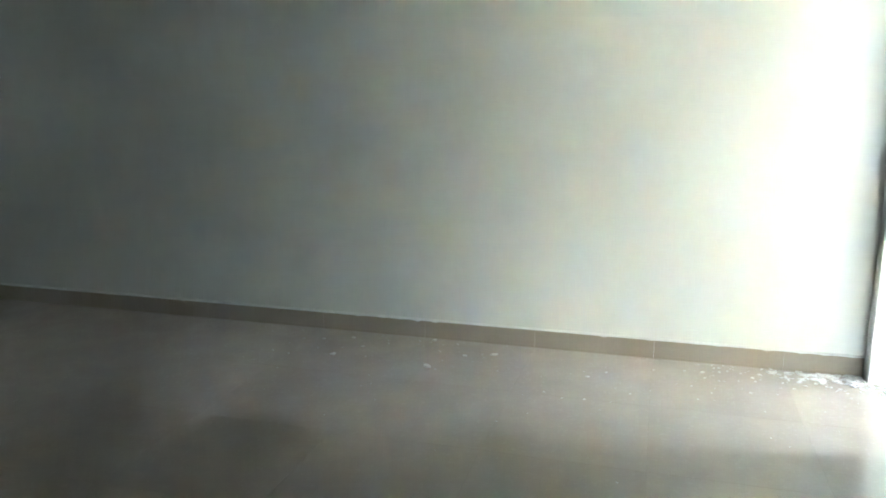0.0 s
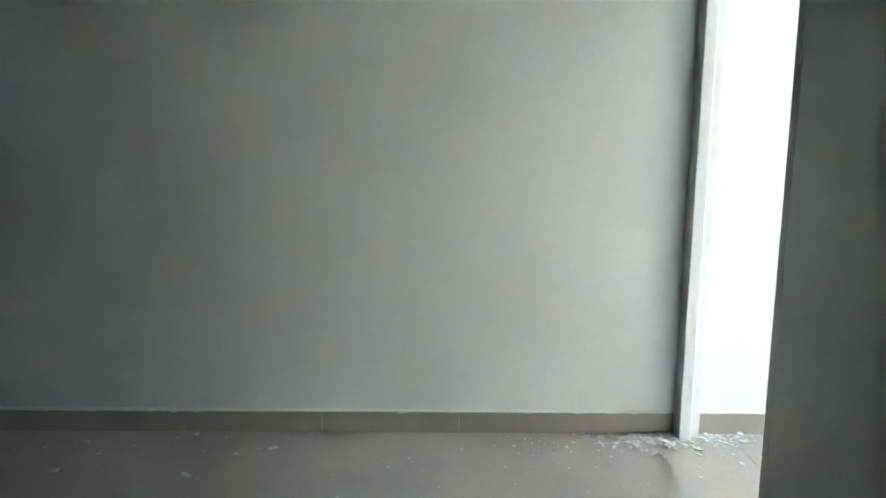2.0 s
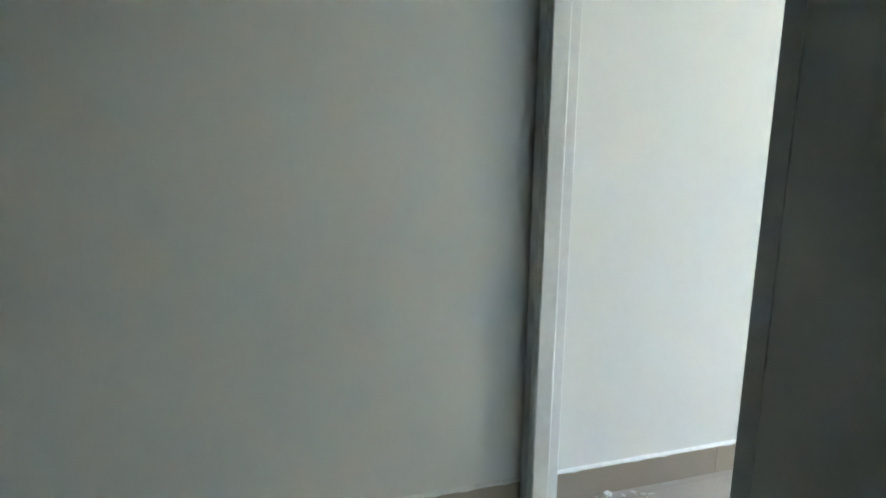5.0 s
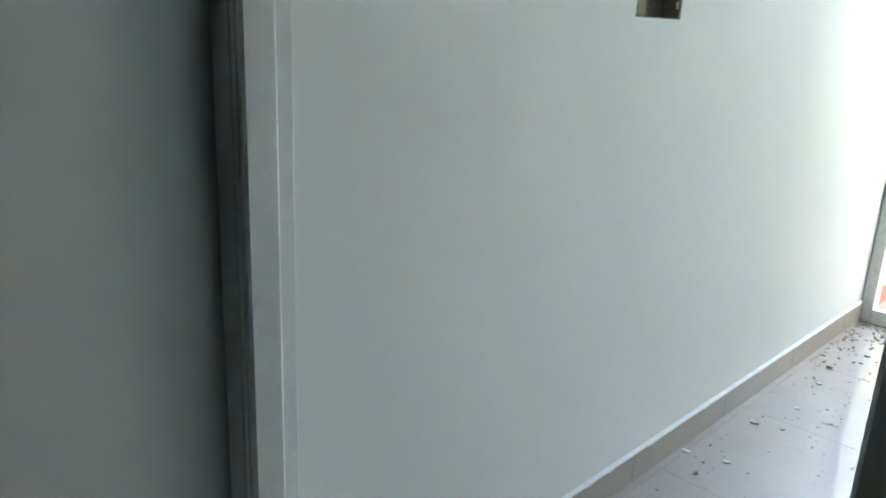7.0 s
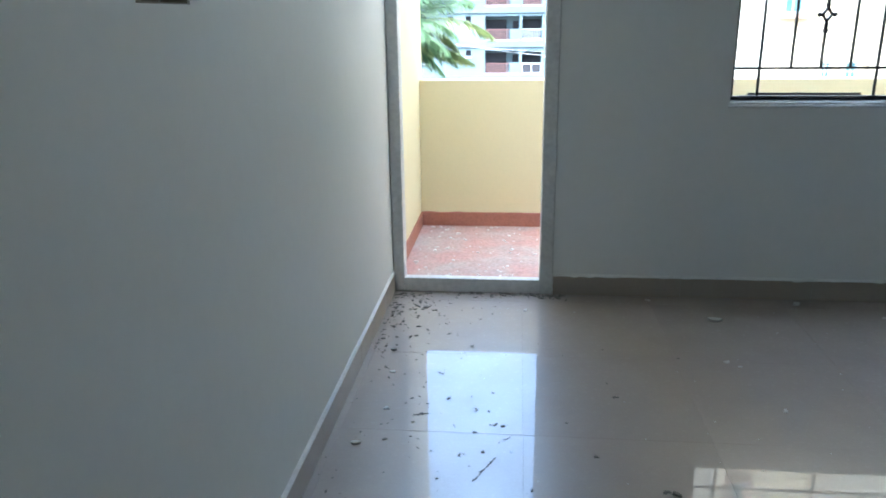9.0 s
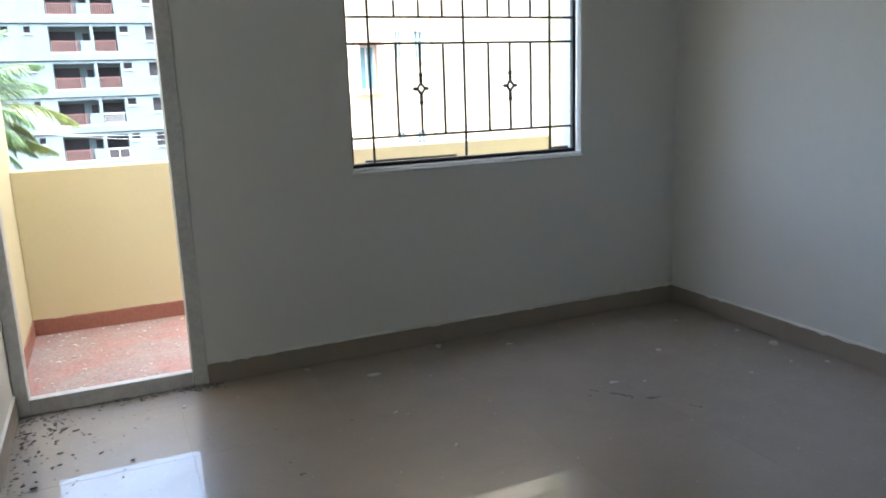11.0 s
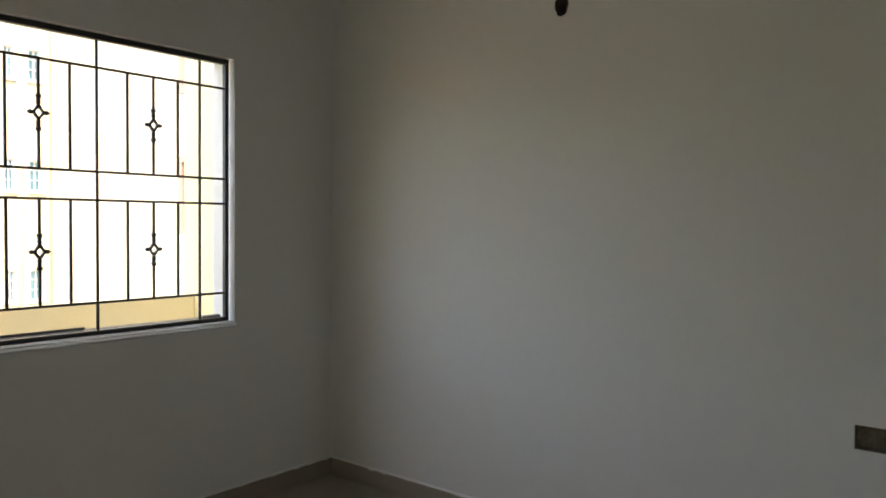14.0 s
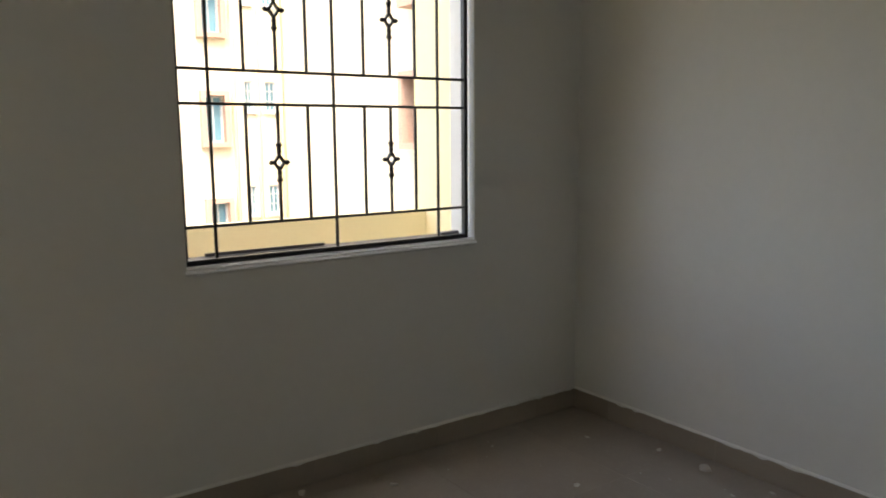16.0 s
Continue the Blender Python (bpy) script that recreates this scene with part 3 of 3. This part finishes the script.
part("wall", pierced(lambda u, v, w: (u, HY + w, v), 7.3, HX + 0.2, GROUND, H_TOP, 8.0, [h[:5] for h in h_front]), M_CREAM, house)
part("wall", pierced(lambda u, v, w: (HX + w, u, v), 7.0, HY - 0.003, GROUND, H_TOP, 9.0, [h[:5] for h in h_side]), M_CREAM, house)
part("roof", boxed(7.0, HX - 0.3, HY - 0.3, HY + 8.3, H_TOP + 0.002, H_TOP + 0.25), M_CREAM, house)
part("roof", boxed(HX - 0.29, HX + 9.3, 6.7, HY + 8.3, H_TOP + 0.002, H_TOP + 0.25), M_CREAM, house)


def house_window(spot_box, a, b, lo, hi, size, proud=0.22):
    """Panes, frame and, where large, a proud brown surround."""
    pane = part("window", spot_box(a + 0.02, b - 0.02, lo + 0.02, hi - 0.02, 0.10, 0.12), M_GLASS, house, "window with pale blue reflecting glass")
    m_ = (a + b) / 2
    for u0, u1, v0, v1 in ((a, a + 0.05, lo, hi), (b - 0.05, b, lo, hi), (a + 0.05, b - 0.05, lo, lo + 0.05), (a + 0.05, b - 0.05, hi - 0.05, hi), (m_ - 0.02, m_ + 0.02, lo + 0.05, hi - 0.05)):
        part("window_frame", spot_box(u0, u1, v0, v1, 0.05, 0.09), M_WHITE, pane)
    if size == "large":
        w = 0.13
        for u0, u1, v0, v1 in ((a - w, a, lo - w, hi + w), (b, b + w, lo - w, hi + w), (a, b, lo - w, lo), (a, b, hi, hi + w)):
            part("surround", spot_box(u0, u1, v0, v1, -proud, -0.002), M_BROWN, pane)
    else:
        part("window_sill", spot_box(a - 0.05, b + 0.05, lo - 0.07, lo - 0.01, -0.08, -0.002), M_WHITE, pane)
        for k in range(2):
            v = lo + (hi - lo) * (k + 1) / 3
            part("louvre", spot_box(a + 0.05, b - 0.05, v, v + 0.03, 0.05, 0.09), M_WHITE, pane)


for a, b, lo, hi, _, size in h_front:
    house_window(lambda u0, u1, v0, v1, w0, w1: boxed(u0, u1, HY + w0, HY + w1, v0, v1), a, b, lo, hi, size)
for a, b, lo, hi, _, size in h_side:
    house_window(lambda u0, u1, v0, v1, w0, w1: boxed(HX + w0, HX + w1, u0, u1, v0, v1), a, b, lo, hi, size, 0.42)
for xp in (8.52, 9.22, 9.94):
    bm = bmesh.new()
    bmesh.ops.create_cone(bm, segments=12, radius1=0.055, radius2=0.055, depth=H_TOP - GROUND, cap_ends=True,
                          matrix=Matrix.Translation((xp, HY - 0.07, (H_TOP + GROUND) / 2)))
    part("down_pipe", bm, M_YELLOW, house, smooth=True)

# coconut palm
palm = thing("coconut_palm", "coconut palm with drooping green and yellowing fronds", "palm tree", at=(-2.43, 18.0, GROUND))
bm = bmesh.new()
rows = []
TOP = 10.55
for k in range(41):
    s = k / 40
    r = 0.19 - 0.07 * s + (0.012 if k % 2 else 0.0)
    bend = 0.35 * math.sin(s * 2.2) - 0.28 * s
    rows.append([bm.verts.new((bend + r * math.cos(a), r * math.sin(a), s * TOP)) for a in (math.pi / 6 * i for i in range(12))])
for r0, r1 in zip(rows, rows[1:]):
    for i in range(12):
        bm.faces.new((r0[i], r0[(i + 1) % 12], r1[(i + 1) % 12], r1[i]))
bm.faces.new(rows[0][::-1])
bm.faces.new(rows[-1])
part("trunk", bm, M_TRUNK, palm, smooth=True)
CROWN = Vector((0.35 * math.sin(2.2) - 0.28, 0, TOP - 0.05))


def frond(azim, rise, length, droop, seed):
    """A curved midrib with two rows of drooping leaflets."""
    r_ = random.Random(seed)
    bm = bmesh.new()
    heading = Vector((math.cos(azim), math.sin(azim), 0))
    side = Vector((-math.sin(azim), math.cos(azim), 0))
    pts = []
    pos, ang, n = CROWN.copy(), rise, 30
    for k in range(n + 1):
        pts.append(pos.copy())
        pos = pos + (heading * math.cos(ang) + Vector((0, 0, math.sin(ang)))) * (length / n)
        ang -= droop / n * (0.4 + 1.2 * k / n)
    for k in range(n):
        r0, r1 = 0.022 * (1 - k / n) + 0.004, 0.022 * (1 - (k + 1) / n) + 0.004
        a = [bm.verts.new(pts[k] + side * r0 * c + Vector((0, 0, r0 * s))) for c, s in ((1, 0), (0, 1), (-1, 0), (0, -1))]
        b = [bm.verts.new(pts[k + 1] + side * r1 * c + Vector((0, 0, r1 * s))) for c, s in ((1, 0), (0, 1), (-1, 0), (0, -1))]
        for i in range(4):
            bm.faces.new((a[i], a[(i + 1) % 4], b[(i + 1) % 4], b[i]))
    for k in range(6, n * 3):
        s = k / (n * 3)
        i = min(n - 1, int(s * n))
        base = pts[i].lerp(pts[i + 1], s * n - i)
        along = (pts[i + 1] - pts[i]).normalized()
        ll = length * 0.25 * (math.sin(math.pi * min(1.0, 0.18 + 0.80 * s)) ** 0.7) * r_.uniform(0.8, 1.1)
        for sg in (1, -1):
            way = (side * sg * 0.75 + along * 0.65 + Vector((0, 0, r_.uniform(-0.35, 0.0)))).normalized()
            wid = along * 0.011 * r_.uniform(0.8, 1.3)
            m1 = base + way * ll * 0.5 + Vector((0, 0, -0.10 * ll))
            tip = base + way * ll * 0.92 + Vector((0, 0, -0.48 * ll))
            v = [bm.verts.new(q) for q in (base - wid * 0.5, base + wid * 0.5, m1 + wid, tip, m1 - wid)]
            bm.faces.new(v)
    return bm


crown = part("crown", boxed(CROWN.x - 0.13, CROWN.x + 0.13, -0.13, 0.13, CROWN.z - 0.3, CROWN.z + 0.12, 0.06, 2), M_LEAF, palm)
FRONDS = [(0.05, 0.68, 2.15, 1.0), (-0.1, 0.45, 2.7, 1.35), (0.1, -0.15, 2.15, 0.5), (-0.35, 0.55, 2.0, 1.7), (0.3, 0.3, 2.0, 1.6), (-0.55, 0.2, 1.9, 1.2), (0.2, 0.0, 1.6, 1.5), (-0.1, 0.25, 1.6, 1.9),
          (0.15, 1.05, 2.3, 1.3), (-0.3, 0.95, 2.5, 1.25), (0.45, 0.8, 2.4, 1.3), (0.0, 0.1, 1.8, 1.3), (-0.2, -0.35, 1.7, 0.7), (0.35, -0.1, 1.9, 0.9),
          (0.9, 0.9, 2.5, 1.4), (1.6, 0.5, 2.5, 1.4), (2.3, 0.9, 2.5, 1.6), (3.0, 0.4, 2.5, 1.3), (3.6, 0.9, 2.5, 1.5), (4.2, 0.3, 2.4, 1.4),
          (4.8, 0.9, 2.3, 1.5), (5.3, 0.5, 2.0, 1.5), (1.1, 0.0, 2.2, 1.3), (2.7, 0.0, 2.2, 1.2), (-0.05, 1.3, 2.4, 1.0)]
for k, (az_, ri, le, dr_) in enumerate(FRONDS):
    part("frond", frond(az_, ri, le, dr_, k), M_LEAFY if k in (1, 2, 4, 15) else M_LEAF, crown)

# sagging cables between the houses
for k, (za, zb) in enumerate(((0.5, -0.9), (0.3, -0.4))):
    cu = bpy.data.curves.new("cable", "CURVE")
    cu.dimensions, cu.bevel_depth = "3D", 0.007
    sp = cu.splines.new("POLY")
    sp.points.add(24)
    for i, p in enumerate(sp.points):
        s = i / 24
        p.co = (-6 + 16 * s, 40.0 + k, za + (zb - za) * s - 0.5 * math.sin(math.pi * s), 1)
    cu.materials.append(M_CABLE)
    tagged(new("cable", cu), "thin pale overhead cable sagging between buildings", "cable", "overhead cables")


# ---- loose debris ----
def chip_mesh(seed, flat=0.12):
    """A broken flake of plaster about 1 across, curled, resting on z = 0."""
    r_ = random.Random(seed)
    n = r_.randint(6, 9)
    sx = r_.uniform(0.45, 0.8)
    out = []
    for k in range(n):
        a = 2 * math.pi * (k + r_.uniform(-0.3, 0.3)) / n
        r = 0.5 * r_.uniform(0.65, 1.0)
        out.append((r * math.cos(a), r * math.sin(a) * sx))
    bm = bmesh.new()
    lo = [bm.verts.new((x, y, 0.25 * x * x * r_.uniform(0.3, 1))) for x, y in out]
    hi = [bm.verts.new((x * 0.92, y * 0.92, v.co.z + flat)) for (x, y), v in zip(out, lo)]
    bm.faces.new(lo[::-1])
    bm.faces.new(hi)
    for k in range(n):
        bm.faces.new((lo[k], lo[(k + 1) % n], hi[(k + 1) % n], hi[k]))
    me = bpy.data.meshes.new("flake")
    bm.normal_update()
    bm.to_mesh(me)
    bm.free()
    me.materials.append(M_CHIP)
    return me


CHIPS = [chip_mesh(40 + k, 0.10 + 0.02 * (k % 3)) for k in range(7)]
TOPZ = 0.0005
rng = random.Random(21)


def flake(x, y, size, label="pale broken plaster flake lying on the floor tiles", group="plaster flakes"):
    ob = new("plaster_flake", CHIPS[rng.randrange(len(CHIPS))])
    ob.matrix_world = pose(x, y, TOPZ, 0, 0, rng.uniform(0, 360)) @ Matrix.Diagonal((size, size, size, 1))
    return tagged(ob, label, "plaster flake", group)


HALL_FLAKES = [(0.40, -2.54, 35), (0.44, -2.02, 50), (0.18, -1.74, 42), (0.04, -2.10, 35), (0.24, -1.88, 28), (0.12, -2.54, 26), (0.18, -2.69, 22),
               (0.28, -1.17, 20), (0.36, -1.25, 24), (0.18, -0.95, 16), (0.07, -0.67, 18), (0.15, -0.81, 14), (0.36, -0.53, 18), (0.32, 0.18, 42),
               (0.44, -0.03, 24), (0.50, -0.76, 14), (0.41, -0.70, 14), (0.07, -0.41, 40), (0.24, -2.44, 20), (0.64, -1.24, 22), (0.52, -1.05, 16)]
ROOM_FLAKES = [(1.49, 3.08, 62), (1.91, 3.30, 46), (1.23, 3.31, 32), (1.43, 2.65, 26), (1.53, 2.27, 26), (2.24, 3.15, 34), (2.39, 2.48, 40), (2.83, 2.71, 34),
               (3.37, 2.50, 70), (3.37, 2.74, 34), (3.25, 2.29, 22), (2.99, 2.28, 20), (3.37, 1.72, 26), (2.52, 2.43, 16), (1.47, 2.61, 20), (3.22, 3.03, 24),
               (2.80, 3.21, 20), (0.65, 3.14, 24), (0.03, 1.60, 34), (0.15, 1.64, 26), (0.10, 1.96, 30), (0.16, 2.19, 22), (0.14, 2.47, 26), (3.39, 2.21, 30)]
DARK_FLAKES = [(0.96, 2.33, 20), (0.86, 1.94, 22), (0.51, 1.63, 34), (0.66, 1.75, 18), (0.57, 2.10, 22), (0.51, 1.94, 18), (1.07, 1.76, 44), (0.24, 2.27, 16),
               (0.45, 3.02, 14), (0.53, 2.33, 14), (0.96, 2.73, 14), (0.97, 2.33, 16), (1.25, 2.67, 16), (1.44, 2.66, 14), (2.36, 2.31, 26), (2.22, 2.41, 16)]
for x, y, mm in HALL_FLAKES + ROOM_FLAKES:
    flake(min(x, RIGHT - 0.05), y, mm / (1000 if -1.6 < y < 0.3 else 800))
for x, y, mm in DARK_FLAKES:
    ob = flake(x, y, mm / 1000, "dark grey dried mortar crumb lying on the floor tiles", "mortar crumbs")
    ob.name = "mortar_crumb"
    tagged(ob, category="mortar crumb")
DARK_CHIPS = []
for me in CHIPS[:4]:
    c = me.copy()
    c.materials.clear()
    c.materials.append(M_DIRT)
    DARK_CHIPS.append(c)
for k, ob in enumerate([o for o in scene.objects if o.name.startswith("mortar_crumb")]):
    ob.data = DARK_CHIPS[k % 4]


def litter(name, label, count, place, sizes, mat, seed, z=TOPZ):
    """Many small chips in one mesh."""
    r_ = random.Random(seed)
    verts, faces = [], []
    for _ in range(count):
        x, y = place(r_)
        s = r_.uniform(*sizes) * (1.6 if r_.random() < 0.12 else 1.0)
        a0, n = r_.uniform(0, 6.28), r_.randint(4, 6)
        k0 = len(verts)
        asp, tilt = r_.uniform(0.3, 0.9), r_.uniform(-0.35, 0.35)
        for top in (0, 1):
            for i in range(n):
                a = 2 * math.pi * i / n
                u, v = s * math.cos(a) * (0.9 if top else 1), s * asp * math.sin(a) * (0.9 if top else 1)
                verts.append((x + u * math.cos(a0) - v * math.sin(a0), y + u * math.sin(a0) + v * math.cos(a0),
                              z + (s * 0.25 + s * abs(tilt) + u * tilt if top else max(0.0, s * abs(tilt) + u * tilt))))
        faces.append(tuple(range(k0 + n - 1, k0 - 1, -1)))
        faces.append(tuple(range(k0 + n, k0 + 2 * n)))
        for i in range(n):
            q = (i + 1) % n
            faces.append((k0 + i, k0 + q, k0 + n + q, k0 + n + i))
    me = bpy.data.meshes.new(name)
    me.from_pydata(verts, [], faces)
    me.materials.append(mat)
    return tagged(new(name, me), label, "debris", kind="stuff")


def near_post(r_):
    while True:
        x, y = 0.015 + abs(r_.gauss(0, 0.09)), r_.gauss(-0.03, 0.17)
        if not (x < 0.085 and -0.01 < y < 0.11):
            return x, y


litter("plaster_debris", "heap of pale plaster chips at the foot of the door post", 230, near_post, (0.005, 0.016), M_CHIP, 1)
litter("plaster_debris", "pale plaster chips along the doorway", 90, lambda r_: (0.02 + abs(r_.gauss(0, 0.14)), r_.uniform(-0.75, 0.45)), (0.003, 0.009), M_CHIP, 2)
litter("plaster_debris", "grey mortar crumbs and chips in the corner by the balcony door", 150,
       lambda r_: (0.015 + abs(r_.gauss(0, 0.11)), min(3.33, 3.34 - abs(r_.gauss(0, 0.32)))), (0.003, 0.010), M_DIRT, 3)
litter("plaster_debris", "grey mortar crumbs along the balcony sill", 60, lambda r_: (r_.uniform(0.05, 0.85), 3.350 - abs(r_.gauss(0, 0.03))), (0.003, 0.012), M_DIRT, 5)
litter("plaster_debris", "small grey chips strewn over the floor tiles", 170, lambda r_: (0.02 + abs(r_.gauss(0, 0.35)), r_.uniform(1.0, 3.3)), (0.002, 0.006), M_DIRT, 6)
litter("plaster_debris", "small crumbs strewn over the room floor", 110, lambda r_: (r_.uniform(0.3, 3.4), r_.uniform(0.6, 3.3)), (0.002, 0.005), M_CHIP, 7)
litter("plaster_debris", "small crumbs strewn over the hall floor", 110, lambda r_: (abs(r_.gauss(0, 0.5)) + 0.02, r_.uniform(-3.2, 0.0)), (0.002, 0.006), M_CHIP, 8)
litter("plaster_debris", "larger pale plaster flakes round the door post", 30, near_post, (0.011, 0.022), M_CHIP, 12)
litter("plaster_debris", "dark mortar crumbs by the right foot of the balcony door frame", 45,
       lambda r_: (r_.gauss(0.74, 0.06), 3.352 - abs(r_.gauss(0, 0.035))), (0.004, 0.013), M_DIRT, 13)
litter("paint_flakes", "white paint flakes on the red balcony floor", 170, lambda r_: (r_.uniform(0.03, 1.2), r_.uniform(3.58, 4.62)), (0.003, 0.013), M_PUTTY, 9, BAL_Z + 0.0005)


def smear(x, y, length, width, ang, seed):
    """A thin dried streak of dirt: ragged overlapping scabs with gaps between."""
    r_ = random.Random(seed)
    verts, faces = [], []
    n = max(9, int(length / 0.0035))
    for k in range(n):
        s = (k + r_.uniform(-0.4, 0.4)) / n
        if noise.noise((s * length * 60, seed * 1.7, 0.0)) < -0.22:
            continue
        u = (s - 0.5) * length
        v = 0.9 * width * noise.noise((s * 3, seed, 4.0)) + r_.gauss(0, width * 0.16)
        size, turn, m = width * r_.uniform(0.16, 0.46), r_.uniform(0, 6.28), r_.randint(5, 8)
        z, k0 = r_.uniform(0.0004, 0.0012), len(verts)
        for top in (0, 1):
            for i in range(m):
                a = turn + 2 * math.pi * i / m
                q = size * (0.6 + 0.5 * noise.noise((k * 3.1, i * 1.3, seed)))
                verts.append((u + 1.7 * q * math.cos(a), v + q * math.sin(a), 0.0 if not top else z))
        faces.append(tuple(range(k0 + m, k0 + 2 * m)))
        for i in range(m):
            faces.append((k0 + i, k0 + (i + 1) % m, k0 + m + (i + 1) % m, k0 + m + i))
    me = bpy.data.meshes.new("dirt_smear")
    me.from_pydata(verts, [], faces)
    me.materials.append(M_DIRT)
    ob = tagged(new("dirt_smear", me), "dark dried dirt streak on the polished floor tiles", "dirt smear", "dirt smears")
    ob.matrix_world = pose(x, y, TOPZ, 0, 0, ang)


for k, (x, y, ln, wd, an) in enumerate(((0.52, 1.85, 0.14, 0.010, 62), (0.57, 2.01, 0.07, 0.007, 45), (0.44, 1.92, 0.04, 0.008, 80), (0.49, 1.66, 0.04, 0.015, 60),
                                        (0.29, 2.16, 0.05, 0.014, 10), (2.34, 2.36, 0.09, 0.022, -50), (2.44, 2.27, 0.06, 0.024, -25), (2.27, 2.44, 0.05, 0.012, -70), (2.53, 2.12, 0.05, 0.012, -60), (1.05, 1.77, 0.06, 0.022, -25),
                                        (0.54, 2.11, 0.03, 0.014, 30), (0.05, 2.82, 0.05, 0.009, -30))):
    smear(x, y, ln, wd, an, 60 + k)


# ---- skirting of tile strips ----
def skirting(name, p, q, normal, label, bead=M_PUTTY, bead_label="ragged white putty line"):
    """Strips 0.6 m long, 0.1 m high, with a ragged bead of putty on top."""
    p, q, nrm = Vector((*p, 0)), Vector((*q, 0)), Vector((*normal, 0))
    total, way = (q - p).length, (q - p).normalized()
    ang = math.degrees(math.atan2(way.y, way.x))
    flip = 1 if Vector((-way.y, way.x, 0)).dot(nrm) > 0 else -1
    root = thing(name, label, "baseboard", kind="structure")
    meshes = {}
    s = 0.0
    while s < total - 0.004:
        ln = min(0.604, total - s)
        key = round(ln, 3)
        if key not in meshes:
            bm = boxed(0.0002, ln - 0.0002, min(0, flip * 0.009), max(0, flip * 0.009), 0.001, 0.0965, 0.0006)
            me = bpy.data.meshes.new("skirting_tile")
            bm.to_mesh(me)
            bm.free()
            me.materials.append(M_SKIRT)
            meshes[key] = me
        ob = new("skirting_tile", meshes[key])
        ob.parent = root
        ob.matrix_local = Matrix.Translation(p + way * s) @ pose(0, 0, 0, 0, 0, ang)
        s += 0.605
    bm = bmesh.new()
    n = int(total / 0.025)
    cols = []
    for k in range(n + 1):
        c = p.lerp(q, k / n)
        a = 0.5 + 0.5 * noise.noise((c.x * 9, c.y * 9, 1.7))
        b = max(0.0, noise.noise((c.x * 31, c.y * 31, 5.1)) - 0.18)
        low = 0.0962 - 0.018 * b
        cols.append([bm.verts.new(c + nrm * d + Vector((0, 0, zz))) for d, zz in
                     ((0.0, low), (0.0096 + 0.0014 * a, low), (0.0096 + 0.001 * a, 0.0985 + 0.002 * a), (0.003, 0.103 + 0.003 * a), (0.0, 0.104 + 0.003 * a))])
    for a, b in zip(cols, cols[1:]):
        for k in range(5):
            bm.faces.new((a[k], b[k], b[(k + 1) % 5], a[(k + 1) % 5]))
    bm.faces.new(cols[0])
    bm.faces.new(cols[-1][::-1])
    bmesh.ops.recalc_face_normals(bm, faces=bm.faces[:])
    part("putty_bead", bm, bead, root, bead_label)


BROWN_SK = "beige-brown ceramic skirting tiles with a ragged putty edge"
skirting("baseboard_hall", (0, HALL_Y), (0, -0.002), (1, 0), BROWN_SK)
skirting("baseboard_room_west", (0, 0.101), (0, BACK - 0.008), (1, 0), BROWN_SK)
skirting("baseboard_room_north", (0.784, BACK), (RIGHT, BACK), (0, -1), BROWN_SK, M_WALL, "wall-coloured filler line")
skirting("baseboard_room_east", (RIGHT, PART_1 + 0.002), (RIGHT, BACK - 0.013), (-1, 0), BROWN_SK, M_WALL, "wall-coloured filler line")
skirting("baseboard_partition", (DOOR_R + 0.05, PART_0), (HALL_X, PART_0), (0, -1), BROWN_SK)

# ---- floor of polished tiles ----
floor = tagged(part("floor", boxed(-0.2, HALL_X + 0.2, HALL_Y - 0.2, OUT, -0.13, -0.0025), M_GROUT), "polished beige vitrified floor tiles, dusty and littered", "floor", kind="structure")
T, X0, Y0 = 0.603, 0.032, 0.241
shared = {}


def tile(x0, x1, y0, y1):
    key = (round(x1 - x0, 3), round(y1 - y0, 3))
    g, c = 0.0003, 0.0003
    w, d = x1 - x0, y1 - y0
    if key not in shared:
        bm = bmesh.new()
        ring = lambda i, z_: [bm.verts.new((x, y, z_)) for x, y in ((g + i, g + i), (w - g - i, g + i), (w - g - i, d - g - i), (g + i, d - g - i))]
        lo, mid_, hi = ring(0, -0.0024), ring(0, -c), ring(c, 0.0)
        for a, b in ((lo, mid_), (mid_, hi)):
            for k in range(4):
                bm.faces.new((a[k], a[(k + 1) % 4], b[(k + 1) % 4], b[k]))
        bm.faces.new(hi)
        me = bpy.data.meshes.new("floor_tile")
        bm.normal_update()
        bm.to_mesh(me)
        bm.free()
        me.materials.append(M_TILE)
        shared[key] = me
    ob = new("floor_tile", shared[key])
    ob.parent = floor
    ob.location = (x0, y0, 0.0)


def cuts(lo, hi, start):
    k = math.floor((lo - start) / T)
    edges = [lo]
    while start + T * (k + 1) < hi - 0.002:
        k += 1
        if start + T * k > lo + 0.002:
            edges.append(start + T * k)
    return edges + [hi]


ys = cuts(HALL_Y, BACK, Y0)
for y0, y1 in zip(ys, ys[1:]):
    xs = cuts(0.0, HALL_X if y0 < 0.1 else RIGHT, X0)
    for x0, x1 in zip(xs, xs[1:]):
        tile(x0, x1, y0, y1)
